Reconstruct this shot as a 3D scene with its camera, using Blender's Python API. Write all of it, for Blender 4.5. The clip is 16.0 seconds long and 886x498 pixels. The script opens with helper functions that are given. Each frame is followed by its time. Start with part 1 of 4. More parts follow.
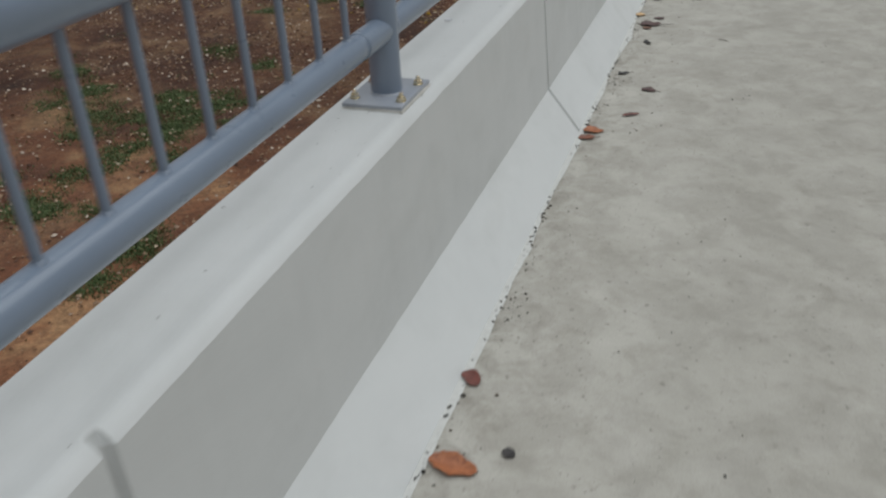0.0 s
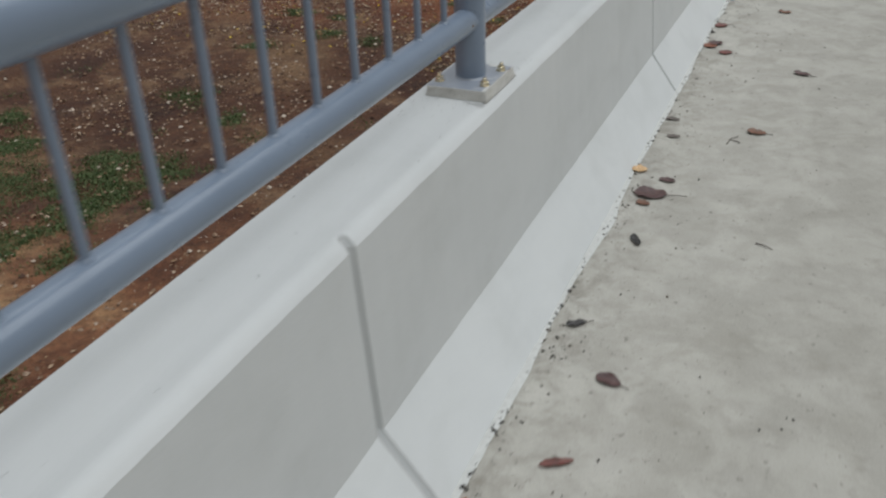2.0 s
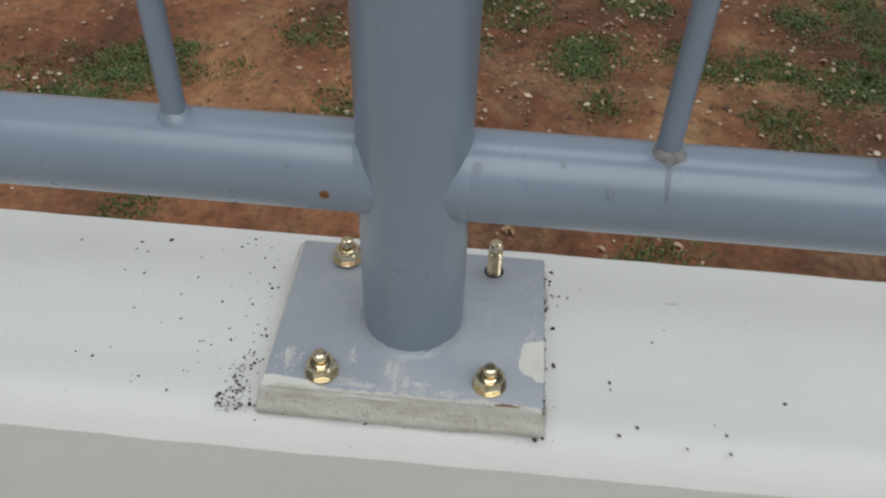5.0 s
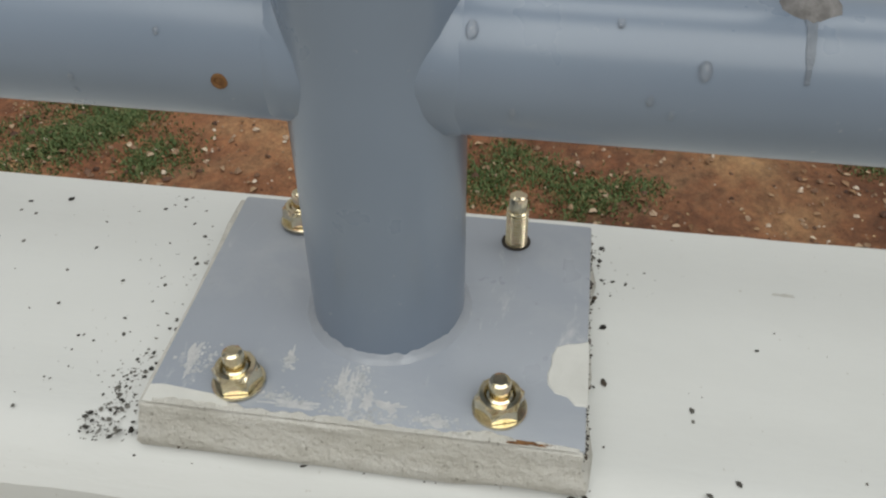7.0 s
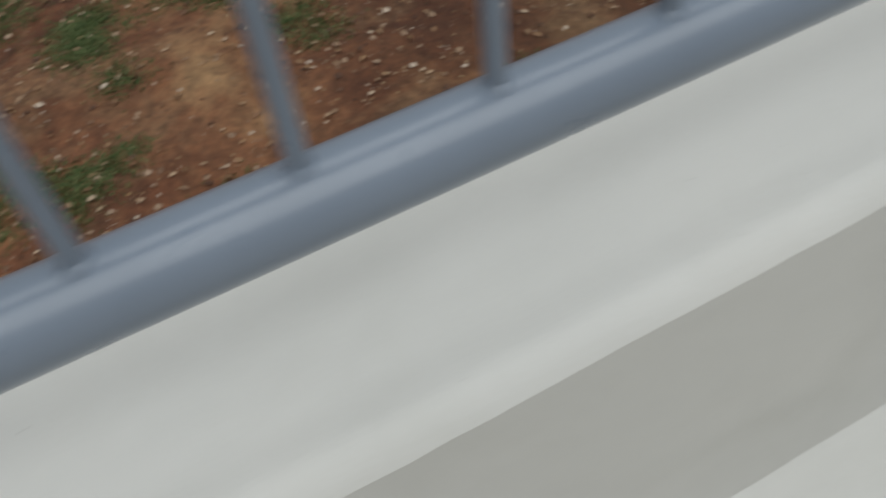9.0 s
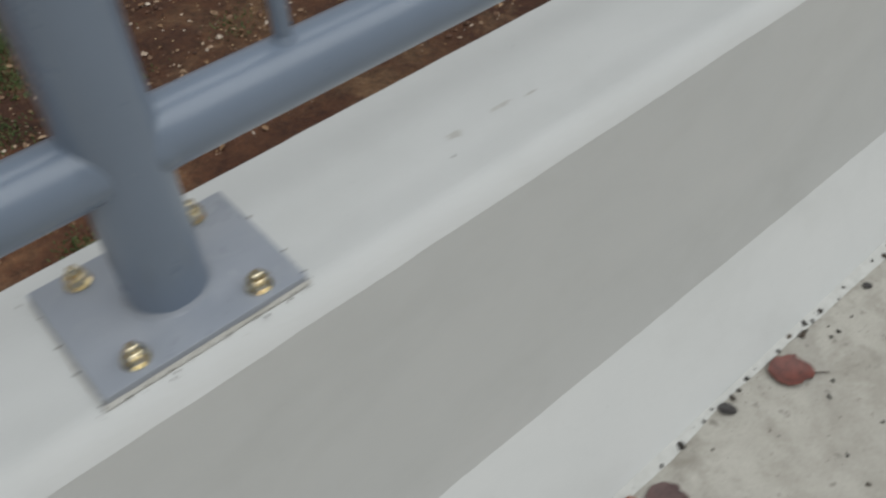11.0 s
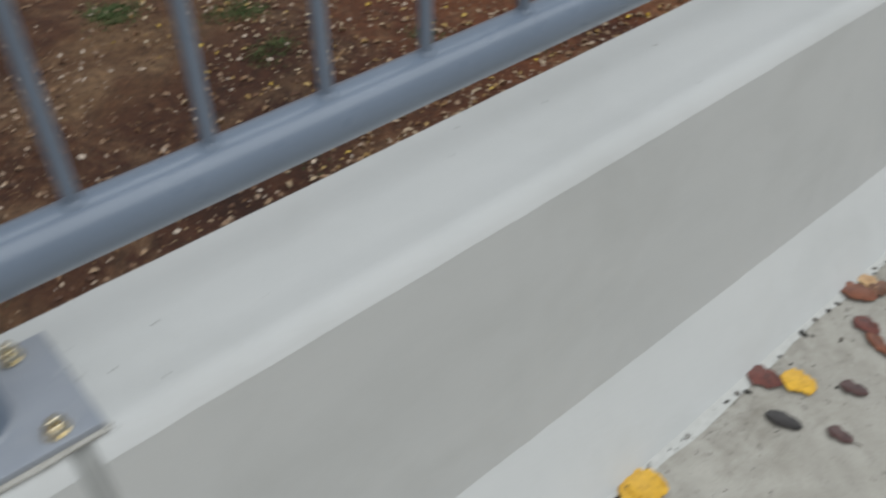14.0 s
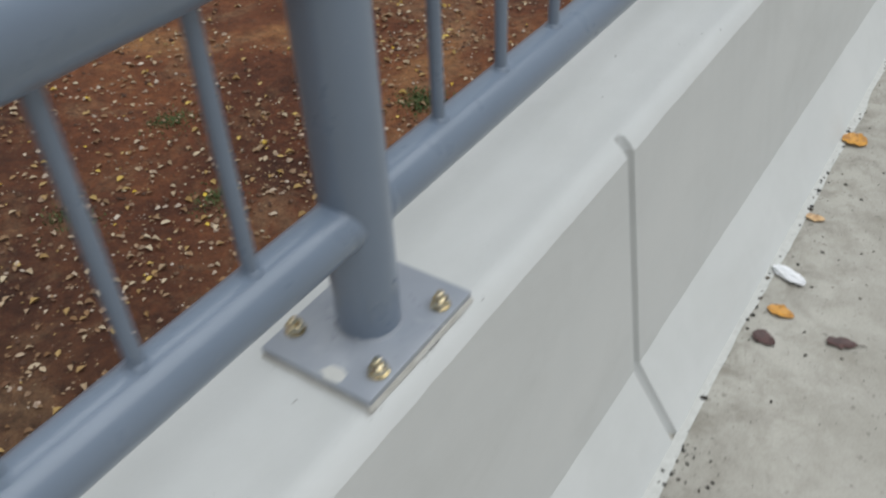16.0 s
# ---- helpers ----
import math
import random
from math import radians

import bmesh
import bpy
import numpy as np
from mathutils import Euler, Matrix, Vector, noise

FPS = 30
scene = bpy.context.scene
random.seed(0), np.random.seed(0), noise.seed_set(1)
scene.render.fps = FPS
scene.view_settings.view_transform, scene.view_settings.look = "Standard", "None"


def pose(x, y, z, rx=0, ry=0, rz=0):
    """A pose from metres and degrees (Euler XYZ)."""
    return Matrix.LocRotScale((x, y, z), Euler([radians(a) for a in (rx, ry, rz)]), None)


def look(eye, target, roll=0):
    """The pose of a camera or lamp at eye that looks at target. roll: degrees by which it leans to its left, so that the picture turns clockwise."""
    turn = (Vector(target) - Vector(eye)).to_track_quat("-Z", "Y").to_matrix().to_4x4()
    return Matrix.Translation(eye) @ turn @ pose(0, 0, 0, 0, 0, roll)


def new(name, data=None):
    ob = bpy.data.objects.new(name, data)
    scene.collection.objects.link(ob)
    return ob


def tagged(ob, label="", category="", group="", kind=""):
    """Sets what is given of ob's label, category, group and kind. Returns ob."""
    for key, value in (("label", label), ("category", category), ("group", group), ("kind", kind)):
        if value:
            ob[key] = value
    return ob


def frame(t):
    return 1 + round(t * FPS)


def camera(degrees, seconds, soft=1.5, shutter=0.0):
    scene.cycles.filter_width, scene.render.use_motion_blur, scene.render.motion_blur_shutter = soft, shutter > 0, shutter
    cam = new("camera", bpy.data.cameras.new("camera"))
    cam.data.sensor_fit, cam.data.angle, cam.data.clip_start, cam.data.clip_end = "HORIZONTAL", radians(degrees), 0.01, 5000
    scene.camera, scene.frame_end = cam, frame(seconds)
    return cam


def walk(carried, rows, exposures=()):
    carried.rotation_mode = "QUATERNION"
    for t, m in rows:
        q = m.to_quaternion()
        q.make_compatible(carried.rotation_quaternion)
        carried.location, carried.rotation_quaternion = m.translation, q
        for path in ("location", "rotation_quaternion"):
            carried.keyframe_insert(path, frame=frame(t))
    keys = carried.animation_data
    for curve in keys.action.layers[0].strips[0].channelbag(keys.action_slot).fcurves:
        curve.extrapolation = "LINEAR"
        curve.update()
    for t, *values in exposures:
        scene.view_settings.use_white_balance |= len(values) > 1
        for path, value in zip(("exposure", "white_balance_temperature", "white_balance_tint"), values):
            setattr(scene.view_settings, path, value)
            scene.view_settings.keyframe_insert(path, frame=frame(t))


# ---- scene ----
PATH = [
    (0.0, 0.5242, -1.8478, 1.3230, 59.918, 2.510, 18.194),
    (0.5, 0.5712, -1.4124, 1.3224, 60.273, 2.781, 19.492),
    (1.0, 0.4966, -0.8487, 1.3487, 60.047, 2.855, 17.479),
    (1.5, 0.5625, -0.3270, 1.3463, 60.567, 2.914, 21.999),
    (2.0, 0.5126, 0.2077, 1.3239, 59.953, 1.562, 23.244),
    (2.5, 0.5180, 0.6810, 1.2753, 60.213, 3.545, 26.454),
    (3.0, 0.5057, 1.1424, 1.2731, 57.654, 0.940, 33.458),
    (3.5, 0.4345, 1.5609, 1.2558, 54.471, -0.758, 45.044),
    (4.0, 0.3925, 1.9282, 1.2405, 50.179, -2.631, 68.428),
    (4.5, 0.2422, 2.1353, 1.1810, 45.350, -2.685, 86.774),
    (4.7, 0.2139, 2.1591, 1.1570, 45.123, -2.604, 93.196),
    (6.8, 0.0409, 2.2011, 0.9329, 48.928, 0.062, 98.919),
    (7.0, 0.0425, 2.1977, 0.9358, 48.563, 0.263, 98.416),
    (7.5, 0.0793, 2.2205, 0.9784, 46.261, 2.265, 95.642),
    (8.0, 0.1008, 2.2627, 1.0750, 42.428, 3.355, 87.454),
    (8.2, 0.1075, 2.3218, 1.1190, 40.474, 5.049, 82.289),
    (10.3, 0.2234, 3.7301, 1.1997, 45.466, 1.069, 44.053),
    (10.5, 0.2767, 3.8546, 1.2229, 43.696, 0.265, 48.069),
    (11.0, 0.2882, 4.1045, 1.1955, 42.854, 1.124, 48.547),
    (11.5, 0.4035, 4.5054, 1.2580, 46.821, 2.322, 36.275),
    (12.0, 0.5291, 4.9698, 1.3109, 51.081, 0.938, 38.401),
    (12.5, 0.4767, 5.3689, 1.3059, 51.625, -1.047, 37.908),
    (13.0, 0.4695, 5.7124, 1.2837, 51.052, 2.178, 43.931),
    (13.5, 0.4994, 6.0795, 1.3099, 48.529, 2.238, 53.295),
    (14.0, 0.4059, 6.4139, 1.2783, 48.169, -0.248, 48.771),
    (14.5, 0.4275, 6.8610, 1.2931, 51.049, 4.352, 37.552),
    (15.0, 0.3577, 7.2645, 1.3162, 50.962, 0.814, 36.855),
    (15.5, 0.2452, 7.6212, 1.2911, 51.003, 1.343, 33.717),
    (16.0, 0.2230, 7.9526, 1.3053, 50.236, 1.915, 33.506),
]

cam = camera(54.83, 16.0, soft=2.2, shutter=0.4)
walk(cam, [(t, pose(x, y, z, a, b, c)) for t, x, y, z, a, b, c in PATH], [(0.0, -0.23, 6450, 8), (1.0, -0.11, 6400, 8), (3.0, -0.11, 6400, 8), (3.5, -0.15, 6400, 8), (4.0, 0.03, 6450, 8), (4.7, 0.06, 6600, 8), (6.8, 0.14, 6950, 7), (7.5, 0.11, 6950, 7), (8.2, -0.01, 6950, 7), (10.3, -0.13, 6450, 8), (11.0, -0.18, 6600, 8), (11.5, -0.23, 6500, 8), (13.0, -0.17, 6400, 8), (14.0, -0.12, 6450, 8), (15.0, -0.12, 6450, 8), (16.0, 0.03, 6450, 8)])

# ---- light ----
SUN_EL, SUN_AZ = 77.0, 50.0
world = bpy.data.worlds.new("overcast_sky")
scene.world = world
world.use_nodes = True
wn, wl = world.node_tree.nodes, world.node_tree.links
sky = wn.new("ShaderNodeTexSky")
sky.sky_type = "NISHITA"
sky.sun_disc = False
sky.sun_elevation, sky.sun_rotation = radians(SUN_EL), radians(SUN_AZ)
sky.air_density, sky.dust_density = 1.5, 6.0
cloud = wn.new("ShaderNodeHueSaturation")
cloud.inputs["Saturation"].default_value = 0.45
wl.new(sky.outputs[0], cloud.inputs["Color"])
veil = wn.new("ShaderNodeMix")
veil.data_type = "RGBA"
veil.inputs["Factor"].default_value = 0.85
veil.inputs["B"].default_value = (4.88, 4.80, 4.68, 1)
wl.new(cloud.outputs[0], veil.inputs["A"])
wl.new(veil.outputs["Result"], wn["Background"].inputs["Color"])
wn["Background"].inputs["Strength"].default_value = 0.067
sun = new("sun", bpy.data.lights.new("sun", "SUN"))
sun.data.energy, sun.data.angle, sun.data.color = 2.6, radians(80), (0.955, 0.985, 1.015)
sun.matrix_world = look((10 * math.cos(radians(SUN_EL)) * math.sin(radians(SUN_AZ)), 10 * math.cos(radians(SUN_EL)) * math.cos(radians(SUN_AZ)), 10 * math.sin(radians(SUN_EL))), (0, 0, 0))


# ---- materials ----
def node(m, kind, **values):
    n = m.node_tree.nodes.new(kind)
    for key, value in values.items():
        n.inputs[key].default_value = value
    return n


def link(m, a, b):
    m.node_tree.links.new(a, b)


def fresh(name, rough, metal=0.0):
    m = bpy.data.materials.new(name)
    m.use_nodes = True
    b = m.node_tree.nodes["Principled BSDF"]
    b.inputs["Roughness"].default_value, b.inputs["Metallic"].default_value = rough, metal
    return m, b


def place(m):
    return m.node_tree.nodes.new("ShaderNodeNewGeometry").outputs["Position"]


def noise_of(m, at, scale, detail=4.0, rough=0.55, warp=0.0):
    n = node(m, "ShaderNodeTexNoise", Scale=scale, Detail=detail, Roughness=rough, Distortion=warp)
    link(m, at, n.inputs["Vector"])
    return n.outputs["Fac"]


def ramp(m, fac, stops):
    r = m.node_tree.nodes.new("ShaderNodeValToRGB")
    e = r.color_ramp.elements
    while len(e) < len(stops):
        e.new(0.5)
    for k, (p, c) in zip(e, stops):
        k.position = p
        k.color = (*c, 1) if len(c) == 3 else c
    link(m, fac, r.inputs["Fac"])
    return r.outputs["Color"]


def mix(m, fac, a, b, how="MIX"):
    n = m.node_tree.nodes.new("ShaderNodeMix")
    n.data_type, n.blend_type = "RGBA", how
    for value, socket in ((fac, n.inputs["Factor"]), (a, n.inputs["A"]), (b, n.inputs["B"])):
        if isinstance(value, (int, float)):
            socket.default_value = value
        elif isinstance(value, tuple):
            socket.default_value = (*value, 1)
        else:
            link(m, value, socket)
    return n.outputs["Result"]


def bump(m, b, height, strength, distance):
    n = node(m, "ShaderNodeBump", Strength=strength, Distance=distance)
    link(m, height, n.inputs["Height"])
    link(m, n.outputs["Normal"], b.inputs["Normal"])


def stretched(m, at, sx, sy, sz):
    n = m.node_tree.nodes.new("ShaderNodeMapping")
    n.inputs["Scale"].default_value = (sx, sy, sz)
    link(m, at, n.inputs["Vector"])
    return n.outputs["Vector"]


def make_painted_concrete():
    """Off-white cement paint brushed along the parapet, with faint smears and pin holes."""
    m, b = fresh("painted_concrete", 0.62)
    at = place(m)
    base = ramp(m, noise_of(m, stretched(m, at, 2, 1.0, 2), 2.2, 6, 0.6, 0.4),
                [(0.25, (0.580, 0.596, 0.594)), (0.5, (0.612, 0.628, 0.626)), (0.8, (0.640, 0.652, 0.648))])
    smear = ramp(m, noise_of(m, stretched(m, at, 3, 2.0, 3), 1.7, 5, 0.6, 0.3), [(0.48, (0, 0, 0)), (0.80, (0.45, 0.45, 0.45))])
    base = mix(m, smear, base, (0.495, 0.508, 0.495))
    specks = ramp(m, noise_of(m, at, 260, 2), [(0.72, (0, 0, 0)), (0.78, (0.7, 0.7, 0.7))])
    base = mix(m, specks, base, (0.40, 0.39, 0.36))
    link(m, base, b.inputs["Base Color"])
    both = mix(m, 0.45, noise_of(m, stretched(m, at, 1, 0.25, 1), 120, 3), noise_of(m, at, 14, 4))
    bump(m, b, both, 0.35, 0.0025)
    return m


def make_deck_concrete():
    """Trowelled grey cement with pale and dark blotches."""
    m, b = fresh("deck_concrete", 0.72)
    at = place(m)
    base = ramp(m, noise_of(m, at, 3.6, 8, 0.62, 0.1),
                [(0.28, (0.350, 0.345, 0.322)), (0.46, (0.390, 0.388, 0.368)), (0.60, (0.420, 0.419, 0.400)), (0.78, (0.470, 0.471, 0.455))])
    blot = ramp(m, noise_of(m, stretched(m, at, 1, 1.3, 1), 7.5, 7, 0.68, 0.2), [(0.50, (0, 0, 0)), (0.74, (0.40, 0.40, 0.40))])
    base = mix(m, blot, base, (0.300, 0.292, 0.262))
    milk = ramp(m, noise_of(m, stretched(m, at, 1.2, 1, 1), 8.0, 7, 0.62, 0.2), [(0.52, (0, 0, 0)), (0.72, (0.35, 0.35, 0.35))])
    base = mix(m, milk, base, (0.565, 0.567, 0.550))
    mottle = ramp(m, noise_of(m, at, 9, 7, 0.66, 0.2), [(0.30, (0.80, 0.79, 0.77)), (0.46, (0.96, 0.96, 0.95)), (0.64, (1.06, 1.06, 1.07))])
    base = mix(m, 0.5, base, mottle, "MULTIPLY")
    patch = ramp(m, noise_of(m, at, 4.6, 8, 0.62, 0.6), [(0.47, (0, 0, 0)), (0.56, (0.38, 0.38, 0.38)), (0.70, (0.6, 0.6, 0.6))])
    base = mix(m, patch, base, (0.515, 0.518, 0.495))
    dirt = ramp(m, noise_of(m, at, 7.0, 8, 0.68, 0.3), [(0.56, (0, 0, 0)), (0.74, (0.45, 0.45, 0.45))])
    base = mix(m, dirt, base, (0.235, 0.222, 0.190))
    smudge = ramp(m, noise_of(m, stretched(m, at, 1, 1.5, 1), 15, 7, 0.66, 0.5), [(0.58, (0, 0, 0)), (0.70, (0.34, 0.34, 0.34))])
    base = mix(m, smudge, base, (0.255, 0.248, 0.225))
    across = m.node_tree.nodes.new("ShaderNodeSeparateXYZ")
    link(m, at, across.inputs[0])
    # darker away from the parapet foot, broken up by noise
    outward = node(m, "ShaderNodeMapRange", **{"From Min": 0.05, "From Max": 0.75})
    link(m, across.outputs["X"], outward.inputs["Value"])
    outward_mix = mix(m, 0.5, outward.outputs["Result"], noise_of(m, at, 2.4, 7, 0.6))
    base = mix(m, 1.0, base, ramp(m, outward_mix, [(0.25, (1.10, 1.10, 1.09)), (0.65, (0.92, 0.917, 0.90))]), "MULTIPLY")
    shore = node(m, "ShaderNodeMapRange", **{"From Min": 0.30, "From Max": 0.0})
    link(m, across.outputs["X"], shore.inputs["Value"])
    silt = mix(m, 1.0, shore.outputs["Result"], ramp(m, noise_of(m, at, 11, 8, 0.7, 0.4), [(0.46, (0, 0, 0)), (0.66, (0.75, 0.75, 0.75))]), "MULTIPLY")
    base = mix(m, silt, base, (0.215, 0.200, 0.170))
    grit = ramp(m, noise_of(m, at, 190, 3, 0.7), [(0.30, (0.72, 0.72, 0.72)), (0.55, (1, 1, 1))])
    base = mix(m, 0.5, base, grit, "MULTIPLY")
    base = mix(m, 1.0, base, (0.86, 0.83, 0.79), "MULTIPLY")
    spots = ramp(m, noise_of(m, at, 42, 2), [(0.66, (0, 0, 0)), (0.72, (0.8, 0.8, 0.8))])
    base = mix(m, spots, base, (0.19, 0.18, 0.155))
    link(m, base, b.inputs["Base Color"])
    bump(m, b, mix(m, 0.5, noise_of(m, at, 150, 4, 0.7), noise_of(m, at, 9, 4)), 0.5, 0.004)
    return m


def make_mortar():
    """Rough dirty bedding mortar."""
    m, b = fresh("mortar", 0.9)
    at = place(m)
    base = ramp(m, noise_of(m, stretched(m, at, 1, 0.5, 1.6), 34, 9, 0.75, 0.3), [(0.27, (0.24, 0.220, 0.180)), (0.33, (0.51, 0.50, 0.46)), (0.46, (0.61, 0.60, 0.56)), (0.62, (0.67, 0.665, 0.635))])
    pits = ramp(m, noise_of(m, at, 320, 4, 0.7), [(0.62, (0, 0, 0)), (0.68, (0.75, 0.75, 0.75))])
    base = mix(m, pits, base, (0.20, 0.185, 0.155))
    link(m, base, b.inputs["Base Color"])
    bump(m, b, noise_of(m, at, 150, 5, 0.75), 0.9, 0.005)
    return m


def make_paint(name, low, high, worn):
    """Blue-grey gloss paint over steel; the worn kind is scraped and chalky."""
    m, b = fresh(name, 0.3)
    at = place(m)
    base = ramp(m, noise_of(m, at, 5, 5, 0.6), [(0.3, low), (0.7, high)])
    speck = ramp(m, noise_of(m, at, 170, 3, 0.6), [(0.70, (0, 0, 0)), (0.78, (0.35, 0.35, 0.35))])
    base = mix(m, speck, base, (0.40, 0.42, 0.45))
    if worn:
        chalk = ramp(m, noise_of(m, stretched(m, at, 1, 0.5, 1), 16, 7, 0.7, 0.6), [(0.50, (0, 0, 0)), (0.80, (0.45, 0.45, 0.45))])
        base = mix(m, chalk, base, (0.46, 0.475, 0.50))
        scrape = ramp(m, noise_of(m, stretched(m, at, 0.6, 1.4, 1), 30, 8, 0.75, 0.8), [(0.60, (0, 0, 0)), (0.70, (0.7, 0.7, 0.7))])
        base = mix(m, scrape, base, (0.52, 0.53, 0.55))
        grime = ramp(m, noise_of(m, at, 95, 6, 0.7), [(0.64, (0, 0, 0)), (0.74, (0.5, 0.5, 0.5))])
        base = mix(m, grime, base, (0.16, 0.165, 0.175))
    link(m, base, b.inputs["Base Color"])
    link(m, ramp(m, noise_of(m, at, 22, 4), [(0.3, (0.26, 0.26, 0.26)), (0.75, (0.38, 0.38, 0.38))]), b.inputs["Roughness"])
    b.inputs["Coat Weight"].default_value, b.inputs["Coat Roughness"].default_value = 0.35, 0.26
    bump(m, b, noise_of(m, at, 60, 3), 0.05, 0.0012)
    return m


def make_brass_plate():
    """Yellow-passivated zinc of the anchor bolts."""
    m, b = fresh("yellow_zinc", 0.17, 1.0)
    at = place(m)
    link(m, ramp(m, noise_of(m, at, 140, 4), [(0.3, (0.50, 0.41, 0.24)), (0.5, (0.78, 0.71, 0.52)), (0.75, (0.68, 0.52, 0.40))]), b.inputs["Base Color"])
    bump(m, b, noise_of(m, at, 300, 2), 0.15, 0.0005)
    return m


def make_plain(name, dark, light, scale, rough, strength=0.3, distance=0.002):
    m, b = fresh(name, rough)
    at = place(m)
    link(m, ramp(m, noise_of(m, at, scale, 5, 0.65), [(0.3, dark), (0.7, light)]), b.inputs["Base Color"])
    bump(m, b, noise_of(m, at, scale * 4, 3), strength, distance)
    return m


def make_soil():
    """Red-brown soil, paler and sandier in places."""
    m, b = fresh("soil", 0.95)
    at = place(m)
    base = ramp(m, noise_of(m, at, 0.7, 7, 0.62, 0.3),
                [(0.34, (0.060, 0.026, 0.015)), (0.46, (0.120, 0.052, 0.028)), (0.56, (0.175, 0.088, 0.048)), (0.66, (0.280, 0.190, 0.110))])
    along = m.node_tree.nodes.new("ShaderNodeSeparateXYZ")
    link(m, at, along.inputs[0])
    span = node(m, "ShaderNodeMapRange", **{"From Min": 1.2, "From Max": 6.4})
    link(m, along.outputs["Y"], span.inputs["Value"])
    blend = mix(m, 0.5, span.outputs["Result"], noise_of(m, at, 0.55, 8, 0.65, 0.6))
    tone = ramp(m, blend, [(0.30, (1.74, 1.56, 1.41)), (0.66, (0.56, 0.465, 0.405))])
    base = mix(m, 1.0, base, tone, "MULTIPLY")
    far_end = node(m, "ShaderNodeMapRange", **{"From Min": 8.9, "From Max": 10.8})
    link(m, along.outputs["Y"], far_end.inputs["Value"])
    base = mix(m, 1.0, base, ramp(m, far_end.outputs["Result"], [(0.0, (1, 1, 1)), (1.0, (2.05, 1.75, 1.42))]), "MULTIPLY")
    fine = ramp(m, noise_of(m, at, 13, 9, 0.82, 0.3), [(0.32, (0.30, 0.28, 0.26)), (0.48, (0.90, 0.88, 0.86)), (0.60, (1.35, 1.32, 1.25)), (0.74, (2.1, 2.1, 1.95))])
    base = mix(m, 0.85, base, fine, "MULTIPLY")
    straw = ramp(m, noise_of(m, at, 1.1, 8, 0.74, 0.5), [(0.50, (0, 0, 0)), (0.62, (0.48, 0.48, 0.48))])
    base = mix(m, straw, base, mix(m, 1.0, (0.29, 0.185, 0.105), fine, "MULTIPLY"))
    link(m, base, b.inputs["Base Color"])
    bump(m, b, mix(m, 0.5, noise_of(m, at, 18, 7, 0.75), noise_of(m, at, 70, 5, 0.75)), 1.0, 0.05)
    return m


def make_island(name, stops, rough, per_object=False):
    """A material whose tone changes from piece to piece."""
    m, b = fresh(name, rough)
    src = m.node_tree.nodes.new("ShaderNodeObjectInfo" if per_object else "ShaderNodeNewGeometry")
    tone = ramp(m, src.outputs["Random" if per_object else "Random Per Island"], stops)
    grain = ramp(m, noise_of(m, place(m), 90, 4, 0.7), [(0.3, (0.72, 0.72, 0.72)), (0.7, (1.12, 1.12, 1.12))])
    link(m, mix(m, 0.8, tone, grain, "MULTIPLY"), b.inputs["Base Color"])
    return m


def make_leaf(name, dark, light):
    """A dead leaf: blotched, a little waxy."""
    m, b = fresh(name, 0.5)
    at = place(m)
    blotch = ramp(m, noise_of(m, at, 55, 5, 0.7, 0.5), [(0.32, dark), (0.55, light), (0.8, tuple(min(1, 1.25 * c) for c in light))])
    link(m, blotch, b.inputs["Base Color"])
    bump(m, b, noise_of(m, at, 220, 3), 0.4, 0.001)
    return m


def make_water():
    m, b = fresh("water", 0.03)
    b.inputs["Transmission Weight"].default_value, b.inputs["IOR"].default_value = 0.9, 1.33
    b.inputs["Base Color"].default_value = (0.86, 0.89, 0.93, 1)
    return m


CONCRETE, DECK, MORTAR = make_painted_concrete(), make_deck_concrete(), make_mortar()
PAINT, PLATE_PAINT = make_paint("blue_grey_paint", (0.178, 0.226, 0.299), (0.206, 0.258, 0.338), False), make_paint("worn_blue_grey_paint", (0.282, 0.314, 0.372), (0.342, 0.372, 0.424), True)
ZINC, SOIL, WATER = make_brass_plate(), make_soil(), make_water()
RUST = make_plain("rust", (0.07, 0.030, 0.014), (0.27, 0.135, 0.05), 260, 0.9)
SEALANT = make_plain("joint_sealant", (0.40, 0.41, 0.405), (0.48, 0.49, 0.48), 30, 0.7)
BURNT = make_plain("burnt_weld", (0.13, 0.125, 0.125), (0.27, 0.265, 0.27), 160, 0.6)
STAIN = make_plain("run_stain", (0.120, 0.145, 0.180), (0.165, 0.198, 0.250), 60, 0.3)
SKIM = make_plain("cement_skim", (0.47, 0.475, 0.455), (0.57, 0.575, 0.555), 60, 0.75)
WHITE_SKIN = make_plain("cement_paint_skin", (0.56, 0.565, 0.545), (0.64, 0.645, 0.625), 40, 0.6)
# dark crumbs; also colours the painted shade at the bare stud and plate edge
GRIME_AND_SHADE = make_island("dark_debris_and_shade", [(0.0, (0.012, 0.011, 0.010)), (0.6, (0.045, 0.038, 0.032)), (1.0, (0.10, 0.075, 0.055))], 0.9)
STONE = make_island("pale_stones", [(0.0, (0.060, 0.028, 0.018)), (0.35, (0.150, 0.080, 0.050)), (0.6, (0.31, 0.205, 0.13)), (0.8, (0.42, 0.31, 0.23)), (1.0, (0.62, 0.53, 0.44))], 0.85)
PEBBLE = make_island("tan_grit", [(0.0, (0.075, 0.032, 0.016)), (0.4, (0.21, 0.105, 0.052)), (0.75, (0.36, 0.22, 0.11)), (1.0, (0.50, 0.37, 0.22))], 0.9)
SPECK = make_island("dirt_specks", [(0.0, (0.020, 0.019, 0.017)), (0.5, (0.075, 0.072, 0.065)), (1.0, (0.20, 0.195, 0.18))], 0.9)
